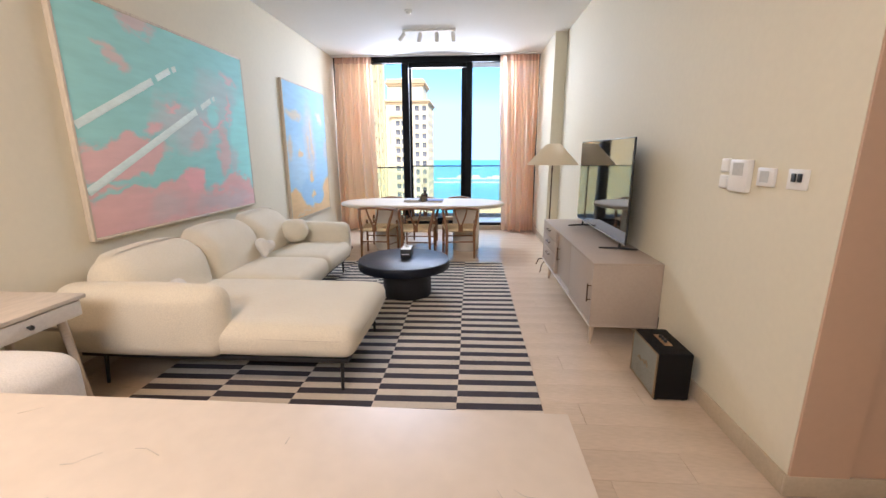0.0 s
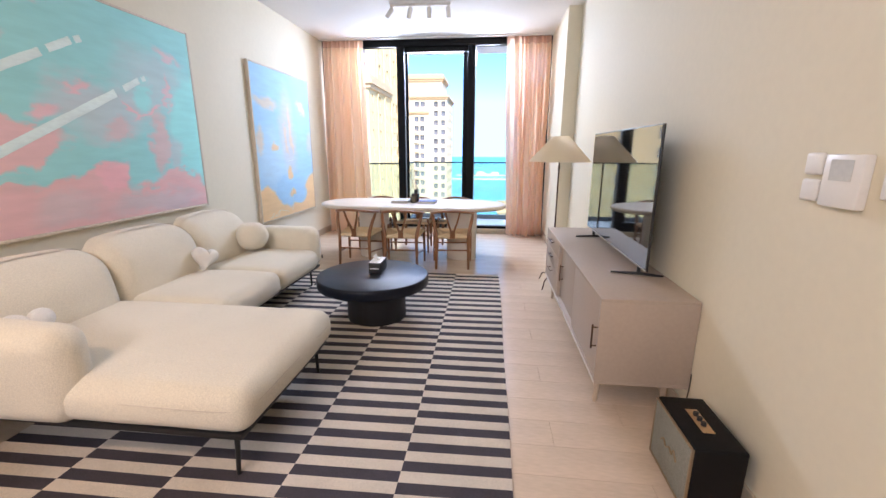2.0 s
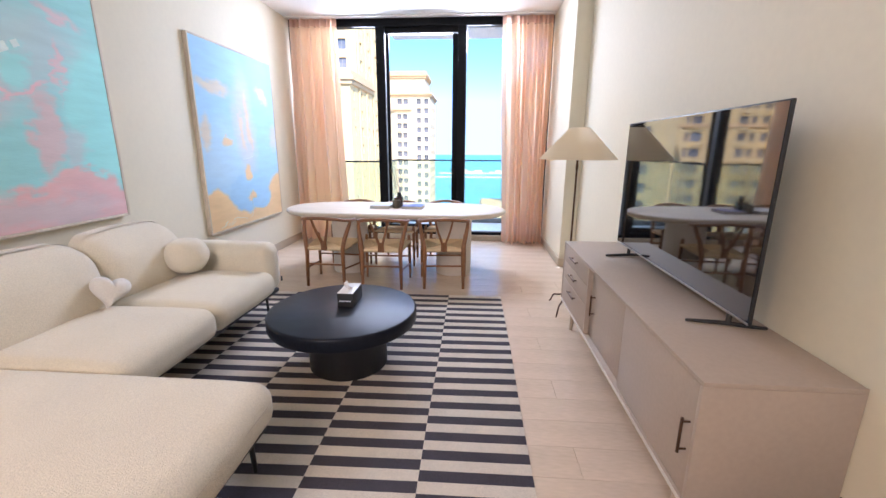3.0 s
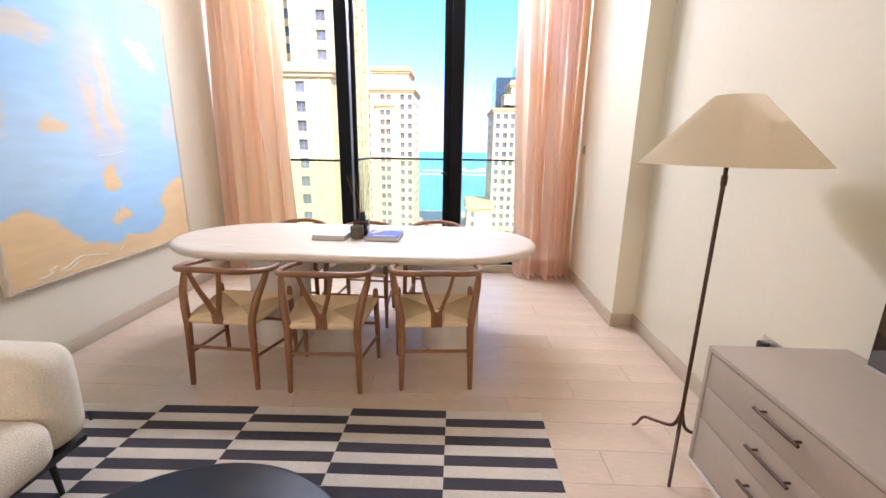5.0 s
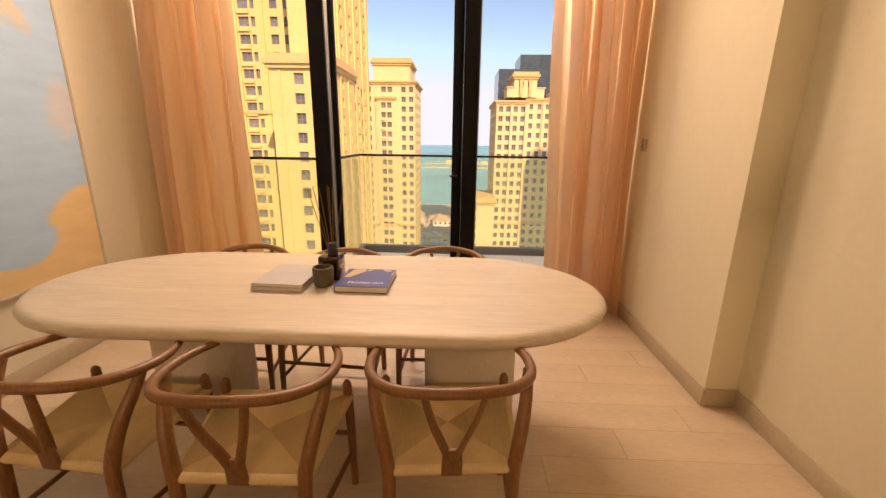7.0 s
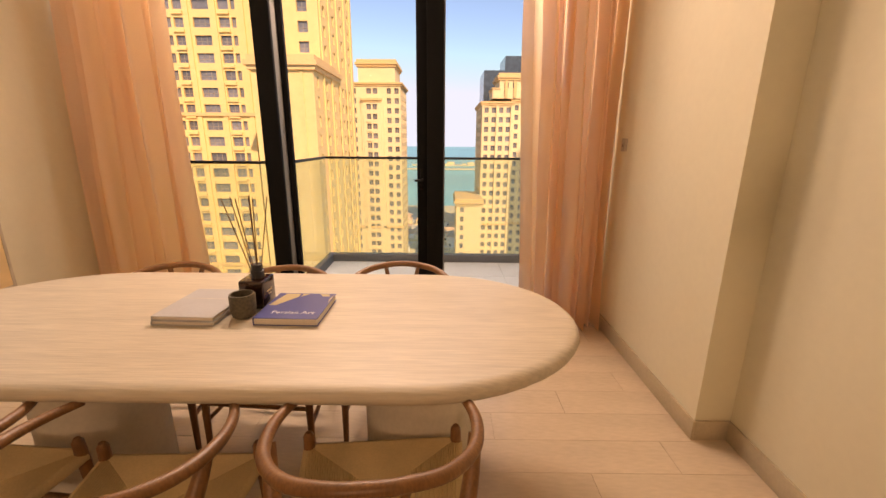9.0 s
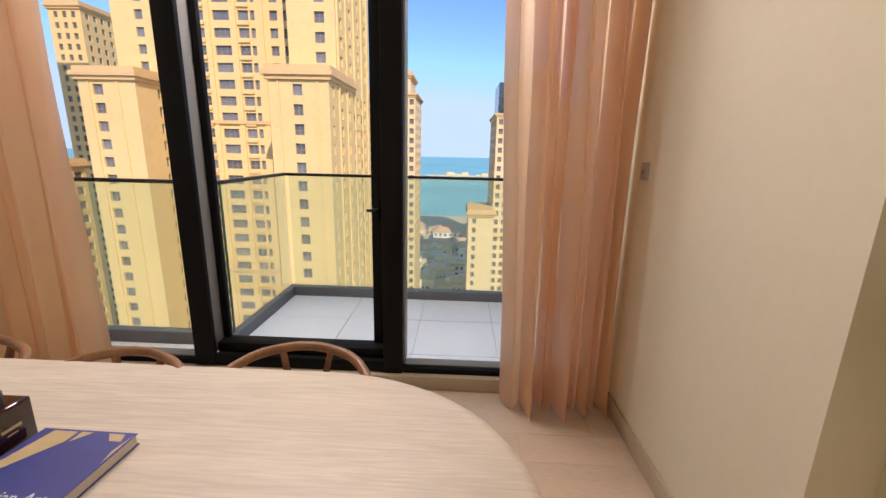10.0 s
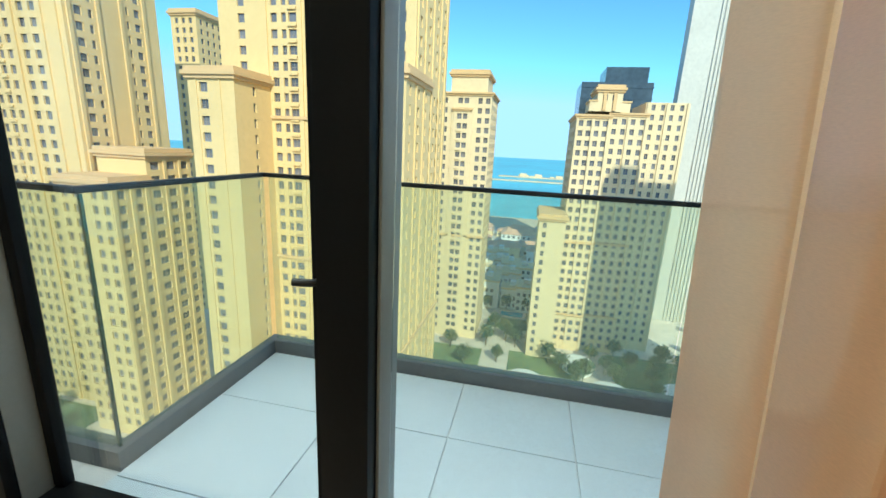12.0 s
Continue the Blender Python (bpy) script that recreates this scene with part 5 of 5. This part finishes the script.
        rest = bmesh.new()
        for k, (c, z, gw, gh, u, n) in enumerate(self.panes):
            m = Matrix(((u.x, -n.x, 0, c.x), (u.y, -n.y, 0, c.y), (0, 0, 1, z), (0, 0, 0, 1)))
            key = (round(gw, 2), round(gh, 2))
            if k < limit:
                if key not in shared:
                    bm = box(-gw / 2, gw / 2, -0.01, 0.06, -gh / 2, gh / 2)
                    for x in ((-gw / 6, gw / 6) if gw > 2.4 else (0.0,)):
                        box(x - 0.05, x + 0.05, -0.07, -0.012, -gh / 2, gh / 2, bm=bm)
                    box(-gw / 2, gw / 2, -0.07, -0.012, -gh * 0.12, -gh * 0.12 + 0.09, bm=bm)
                    pm = bpy.data.meshes.new("window")
                    bm.to_mesh(pm)
                    bm.free()
                    pm.materials.append(PANE_FAR)
                    pm.materials.append(FAR_FRAME)
                    for i, f in enumerate(pm.polygons):
                        f.material_index = 0 if i < 6 else 1
                    shared[key] = pm
                ob = new("window", shared[key])
                ob.parent = self.top
                ob.matrix_basis = Matrix.Translation(-origin) @ m
            else:
                bm = box(-gw / 2, gw / 2, -0.01, 0.06, -gh / 2, gh / 2)
                bm.transform(m)
                join(rest, bm)
        if rest.verts:
            part("far_windows", rest, PANE_FAR, self.top, "rows of dark windows", smooth=None)["kind"] = "stuff"
        else:
            rest.free()
        return self.top


def cols(count, width, glass, ends=0.0):
    out = [(width, glass)] * count
    return ([(ends, 0)] + out + [(ends, 0)]) if ends else out


# tower with two shoulder blocks, straight ahead to the left
a = Facade("apartment_tower", (-46, 98, GZ), "tall sand-coloured apartment tower with stepped shoulder blocks", TOWER)
a.block(-33.0, -22.4, 80, 96, GZ, 12.7, [(3.6, 0), (3.0, 1.7), (4.0, 0)], [(1.5, 0), (2.0, 0.9), (3.0, 0), (3.0, 1.6), (2.4, 0), (2.6, 1.4), (1.5, 0)])
a.cornice(-33.0, -22.4, 80, 96, 12.72)
a.block(-31.0, -22.4, 85.0, 112, 12.75, 75, [(4.6, 0), (2.4, 1.8), (1.6, 0)], [(2.0, 0.0)] + cols(7, 3.2, 1.5) + [(2.6, 0)])
a.block(-70.6, -59.7, 84, 96, GZ, 12.7, [(2.2, 0), (3.0, 1.9), (5.7, 0)], [(5.2, 0), (2.0, 1.0), (4.8, 0)])
a.cornice(-70.6, -59.7, 84, 96, 12.72)
a.block(-72.0, -31.02, 96.0, 112, GZ, 75, [(4.5, 0), (2.6, 1.7), (5.4, 0), (2.8, 1.5), (2.0, 1.1), (2.2, 1.9), (1.4, 0), (4.2, 3.4), (1.2, 0), (2.6, 2.2), (1.3, 0.9), (2.3, 0), (2.7, 1.6), (3.0, 1.6), (2.78, 0)])
a.side((-22.4, 96, 0), (0, 1, 0), (1, 0, 0), GZ, 12.75, cols(5, 3.1, 1.5) + [(0.5, 0)])
a.strips([(-51.8, 96), (-46.3, 96), (-40.7, 96), (-60.2, 96)], 0.45, GZ, 75)
a.strips([(-31.2, 80), (-24.4, 80), (-68.6, 84), (-63.0, 84)], 0.18, GZ, 12.6, 0.2)
a.strips([(86.0, -22.4), (91.5, -22.4), (97.5, -22.4), (104.0, -22.4), (109.5, -22.4)], 0.3, GZ, 75, 0.3, "y")
a.balconies(-53.6, 96, 2.1, -40, 75 - 3.3 * 4)
a.balconies(-44.4, 96, 2.4, -40, 75 - 3.3 * 4)
for z in (-27.0, 6.0, 39.0):
    box(-72.3, -31.1, 95.5, 95.97, z, z + 0.7, bm=a.trim)
box(-33.2, -22.2, 79.6, 79.97, -40.3, -39.5, bm=a.trim)
box(-22.38, -22.0, 80, 112, -40.3, -39.5, bm=a.trim)
a.finish(300)

# left tower and the orange block in front of it
b = Facade("apartment_tower", (-112, 98, GZ), "tall sand-coloured apartment tower seen from its corner", TOWER)
b.block(-135, -102.7, 86, 110, GZ, 62, cols(2, 3.2, 1.7) + [(2.0, 0)] + cols(3, 2.8, 1.6) + [(1.8, 0)] + cols(2, 3.4, 1.8) + [(6.9, 0)], [(2.0, 0), (2.6, 1.7), (3.0, 1.0), (6.5, 0), (2.6, 0.8), (2.8, 1.6), (4.5, 0)])
b.strips([(-127.6, 86), (-117.3, 86), (-108.9, 86), (-104.6, 86)], 0.5, GZ, 62, 0.4)
b.strips([(87.2, -102.7), (93.8, -102.7), (99.6, -102.7), (106.0, -102.7)], 0.4, GZ, 62, 0.35, "y")
b.balconies(-122.4, 86, 1.9, -30, 62 - 3.3 * 3)
b.finish(240)
c = Facade("apartment_block", (-94, 88, GZ), "ochre apartment block with a stepped roofline", TOWER)
c.block(-101, -87, 78, 87.2, GZ, -10.5, cols(2, 3.0, 1.6) + [(2.0, 0)] + cols(2, 3.0, 1.6), [(1.2, 0), (2.6, 1.7), (1.8, 0), (2.4, 1.6), (1.2, 0)])
c.cornice(-101, -87, 78, 87.2, -10.48)
c.block(-101, -87.02, 87.22, 100, GZ, -4.5, [(13.98, 0)], [(0.6, 0), (3.4, 2.4), (1.2, 0), (3.2, 2.3), (0.8, 0), (3.0, 2.2), (0.58, 0)])
c.cornice(-101, -87.02, 87.3, 100, -4.48)
c.strips([(82.9, -87.0), (78.6, -87.0), (86.6, -87.0)], 0.45, GZ, -10.6, 0.3, "y")
c.strips([(92.0, -87.02), (96.4, -87.02)], 0.35, GZ, -4.6, 0.3, "y")
c.finish(200)
d = Facade("apartment_tower", (-131, 156, GZ), "slim sand-coloured tower far behind", TOWER)
d.block(-137, -126, 150, 164, GZ, 44, cols(3, 3.0, 1.4, 1.0), cols(4, 3.0, 1.3, 1.0))
d.cornice(-137, -126, 150, 164, 44.02)
d.finish(60)

# tower by the sea
e = Facade("apartment_tower", (-24, 168, GZ), "sand-coloured apartment tower with a terracotta crown by the sea", TOWER_PALE)
e.block(-34, -16, 158, 180, GZ, 19.5, [(3.2, 1.5), (2.6, 0), (2.2, 1.7), (2.2, 1.7), (2.4, 0), (2.7, 1.5), (2.7, 1.5)], cols(6, 3.4, 1.5, 0.8))
e.cornice(-34, -16, 158, 180, 19.52, ((0.4, 0, 0.6), (0.8, 0.6, 1.2)))
e.block(-31, -18, 160, 176, 20.75, 26, [(13, 0)], [(16, 0)])
e.cornice(-31, -18, 160, 176, 26.02)
e.strips([(-29.5, 158), (-22.6, 158)], 0.5, GZ, 16, 0.5)
e.block(-29.2, -23.0, 157.2, 158.6, GZ, 14.2, [(1.0, 0), (2.1, 1.6), (2.1, 1.6), (1.0, 0)])
e.cornice(-29.2, -23.0, 157.2, 158.6, 14.22, ((0.3, 0, 0.5), (0.6, 0.5, 1.1)))
e.balconies(-27.15, 157.2, 1.8, -60, 14.2 - 3.3)
box(-34.4, -15.6, 157.5, 157.97, -31, -30.2, bm=e.trim)
e.finish(240)

# right tower with its annex
g = Facade("apartment_tower", (30, 170, GZ), "sand-coloured stepped apartment tower with shaded flank", TOWER_PALE)
g.block(13, 24, 160, 190, GZ, 13.5, cols(4, 2.6, 1.5, 0.3), left=cols(6, 3.6, 1.6, 4.2))
g.block(24.02, 36, 162, 190, GZ, 14.5, cols(4, 2.9, 1.4, 0.19))
g.block(36.02, 50, 168, 190, GZ, 20, [(1.0, 0)] + cols(4, 3.0, 1.2) + [(0.98, 0)])
g.cornice(13, 24, 160, 190, 13.52, ((0.4, 0, 0.6), (0.7, 0.6, 1.3)))
g.cornice(24.05, 36, 162, 190, 14.52, ((0.3, 0, 0.6), (0.6, 0.6, 1.3)))
g.block(19, 27, 161, 176, 15.9, 22, cols(2, 3.0, 1.5, 1.0))
g.cornice(19, 27, 161, 176, 22.02)
g.block(16.6, 18.98, 160.6, 172, 15.9, 19.0, [(2.38, 1.2)])
g.block(27.02, 30.0, 162.4, 172, 15.9, 19.0, [(2.98, 1.4)])
for x0, x1, y0 in ((16.6, 18.9, 160.6), (27.1, 30.0, 162.4)):
    g.cornice(x0, x1, y0, 172, 19.02, ((0.3, 0, 0.5),))
for x in (21.4, 24.6):
    box(x - 0.5, x + 0.5, 160.5, 160.97, 16.2, 21.9, bm=g.trim)
g.block(4, 12.98, 150, 172, GZ, -21, [(0.8, 0), (2.4, 1.3), (5.78, 0)], left=cols(4, 4.5, 1.4, 2.0))
g.cornice(4, 12.9, 150, 172, -20.98)
g.strips([(13.4, 160), (18.4, 160), (23.6, 160)], 0.35, GZ, 13.4, 0.4)
g.strips([(24.6, 162), (30.0, 162), (35.6, 162)], 0.3, GZ, 14.4, 0.4)
g.strips([(36.8, 168), (43.0, 168), (49.4, 168)], 0.35, GZ, 19.9, 0.4)
for z in (-30.0, -58.0):
    box(12.7, 24.2, 159.5, 159.97, z, z + 0.8, bm=g.trim)
    box(24.25, 36.2, 161.5, 161.97, z, z + 0.8, bm=g.trim)
g.finish(300)
bm = box(16, 43, 192, 214, GZ, 30)
box(25, 41, 194, 212, 30.02, 36, bm=bm)
for k in range(24):
    box(15.8 + 0, 43.2, 191.8, 191.98, GZ + 4.3 * k + 1, GZ + 4.3 * k + 1.5, bm=bm)
solid("office_tower", bm, FAR_GLASS, "dark glass office tower behind the apartment tower", "building", smooth=None)
bm = box(56, 104, 205, 211, GZ, 150)
for k in range(62):
    box(66, 104, 204.8, 204.99, GZ + 3.6 * k + 2.2, GZ + 3.6 * k + 2.5, bm=bm)
for k in range(26):
    box(66.2 + 1.45 * k, 66.5 + 1.45 * k, 204.5, 204.79, GZ, 150, bm=bm)
solid("white_tower", bm, WHITE_TOWER, "tall pale cream tower with fine vertical fins", "building", smooth=None)

# low roofs, gardens and trees at the foot of the towers
for k in range(30):
    x, y = rnd.uniform(-40, 45), rnd.uniform(285, 388)
    w, dd, h = rnd.uniform(12, 26), rnd.uniform(10, 18), rnd.uniform(4.2, 8.5)
    t = thing("terrace_house", (x, y, GZ), "low pale house with a terracotta hipped roof", "house", "low houses by the beach")
    part("wall", box(x - w / 2, x + w / 2, y - dd / 2, y + dd / 2, GZ, GZ + h), TOWER_PALE if k % 3 else CONCRETE, t, smooth=None)
    for j in range(int(w / 4)):
        for fl in range(int(h / 4)):
            part("window", box(x - w / 2 + 1.2 + 4 * j, x - w / 2 + 2.8 + 4 * j, y - dd / 2 - 0.05, y - dd / 2 + 0.02, GZ + 1.2 + 4 * fl, GZ + 3.2 + 4 * fl), PANE_FAR, t, smooth=None)
    bm = bmesh.new()
    e1 = [bm.verts.new(p) for p in ((x - w / 2 - 0.6, y - dd / 2 - 0.6, GZ + h), (x + w / 2 + 0.6, y - dd / 2 - 0.6, GZ + h), (x + w / 2 + 0.6, y + dd / 2 + 0.6, GZ + h), (x - w / 2 - 0.6, y + dd / 2 + 0.6, GZ + h))]
    e2 = [bm.verts.new((x - w / 4, y, GZ + h + 3.2)), bm.verts.new((x + w / 4, y, GZ + h + 3.2))]
    bm.faces.new((e1[0], e1[1], e2[1], e2[0]))
    bm.faces.new((e1[1], e1[2], e2[1]))
    bm.faces.new((e1[2], e1[3], e2[0], e2[1]))
    bm.faces.new((e1[3], e1[0], e2[0]))
    bm.faces.new(e1[::-1])
    part("roof", bm, ROOF_RED, t, "terracotta hipped roof", smooth=None)
for k in range(14):
    x, y = -22 + 8.2 * (k % 4) + rnd.uniform(-2, 2), 200 + 20 * (k // 4) + rnd.uniform(-4, 4)
    w, dd, h = rnd.uniform(7, 11), rnd.uniform(9, 14), rnd.uniform(8, 15)
    t = thing("flat_roofed_house", (x, y, GZ), "pale grey flat-roofed house with rows of windows", "house", "flat-roofed houses by the pool")
    part("wall", box(x - w / 2, x + w / 2, y - dd / 2, y + dd / 2, GZ, GZ + h), CONCRETE, t, smooth=None)
    part("parapet", box(x - w / 2 - 0.3, x + w / 2 + 0.3, y - dd / 2 - 0.3, y + dd / 2 + 0.3, GZ + h + 0.01, GZ + h + 0.9), TOWER_PALE, t, smooth=None)
    part("roof_box", box(x - 1.5, x + 1.5, y - 1, y + 2, GZ + h + 0.91, GZ + h + 3.0), CONCRETE, t, smooth=None)
    for j in range(int(w / 2.6)):
        for fl in range(int(h / 3.4)):
            part("window", box(x - w / 2 + 0.8 + 2.6 * j, x - w / 2 + 2.2 + 2.6 * j, y - dd / 2 - 0.05, y - dd / 2 + 0.02, GZ + 1.0 + 3.4 * fl, GZ + 2.7 + 3.4 * fl), PANE_FAR, t, smooth=None)
solid("pool", box(-8, 2, 186, 190, GZ, GZ + 0.4), POOL, "blue swimming pool between low houses", "pool")
for x0, x1, y0, y1 in ((-34, -12, 132, 150), (-2, 22, 138, 152), (34, 70, 138, 160), (-13, 5, 172, 183), (-130, -104, 40, 84)):
    solid("lawn", box(x0, x1, y0, y1, GZ, GZ + 0.25), LAWN, "green lawn between paths", "lawn", "structure")
for x, y, r in ((14, 122, 9), (4, 128, 6), (38, 118, 11), (22, 145, 5), (30, 128, 6), (52, 132, 7)):
    solid("plaza_canopy", lathe([(r, 0.0), (r, 3.0), (r * 0.97, 3.6), (r * 0.6, 4.2), (r * 0.3, 4.4)], (x, y, GZ), 40), CONCRETE, "round white plaza canopy", "canopy")


def tree():
    t = thing("tree", (0, 0, 0), "small leafy green street tree", "tree", "trees below the towers")
    part("trunk", tube([(0, 0, 0), (0.1, 0.05, 2.0), (0.0, 0.1, 4.0)], (0.22, 0.16, 0.08), 8), BARK, t)
    r = random.Random(4)
    for k in range(3):
        q = 2.1 * k
        part("limb", tube([(0.05, 0.05, 2.4), (1.1 * math.cos(q), 1.1 * math.sin(q), 3.9)], (0.1, 0.05), 6), BARK, t)
    verts, faces = [], []
    for k in range(420):
        d = Vector((r.gauss(0, 1), r.gauss(0, 1), r.gauss(0, 0.8)))
        c = d.normalized() * r.uniform(1.0, 2.3) + Vector((0.4 * r.gauss(0, 1), 0.4 * r.gauss(0, 1), 4.6))
        n = Vector((r.gauss(0, 1), r.gauss(0, 1), r.gauss(0, 1))).normalized()
        s = n.orthogonal().normalized() * r.uniform(0.25, 0.5)
        w = n.cross(s) * 0.6
        i = len(verts)
        verts += [c + s, c + w, c - s, c - w]
        faces.append((i, i + 1, i + 2, i + 3))
    me = bpy.data.meshes.new("crown")
    me.from_pydata(verts, [], faces)
    me.materials.append(LEAF)
    o = new("crown", me)
    o.parent = t
    o["label"] = "ragged green crown of leaves"
    return t


first_tree = tree()
spots = [(-30, 134), (-24, 148), (-17, 136), (-11, 154), (-6, 142), (0, 156), (9, 153), (23, 137), (27, 152), (36, 158), (45, 140), (52, 156), (60, 142), (-9, 170), (6, 174), (-122, 52), (-114, 60), (-108, 72), (-118, 78), (-126, 66), (66, 170), (75, 190), (82, 160), (-4, 160), (2, 166), (16, 142), (12, 147), (20, 134), (31, 145), (40, 150), (48, 148), (57, 150), (-15, 192), (-6, 194), (3, 193), (33, 136), (44, 132)]
for i, (x, y) in enumerate(spots):
    if i:
        copy_thing(first_tree, pose(x, y, GZ, 0, 0, 47 * i) @ Matrix.Scale(1 + 0.1 * (i % 4), 4))
first_tree.matrix_basis = pose(spots[0][0], spots[0][1], GZ)

# ---- floor tiles ----
PITCH, LENGTH = 0.2036, 1.2
row = 0
y = 2.64 - PITCH * 27
shared = {}
count = 0
while y < 8.505:
    y1 = min(y + PITCH, 8.506)
    x = XL - 1.2 + (row * 0.4) % 1.2 + 0.10
    while x < 3.6:
        x0, x1 = max(x, XL), min(x + LENGTH, 3.6)
        if y1 > YN + 0.02:
            x1 = min(x1, XR)
        x += LENGTH
        if x1 - x0 < 0.02 or y < -2.6:
            continue
        key = (round(x1 - x0, 3), round(y1 - y, 3))
        if key not in shared:
            w, d = (x1 - x0) / 2 - 0.0007, (y1 - y) / 2 - 0.0007
            shared[key] = to_mesh("tile", box(-w, w, -d, d, -0.0038, 0.0, 0.0004, 1), TILE, Vector())
        ob = new("tile", shared[key])
        ob.parent = floor
        ob.location = Vector(((x0 + x1) / 2, (y + y1) / 2, 0.0)) - ORIGIN[floor.name]
    y += PITCH
    row += 1
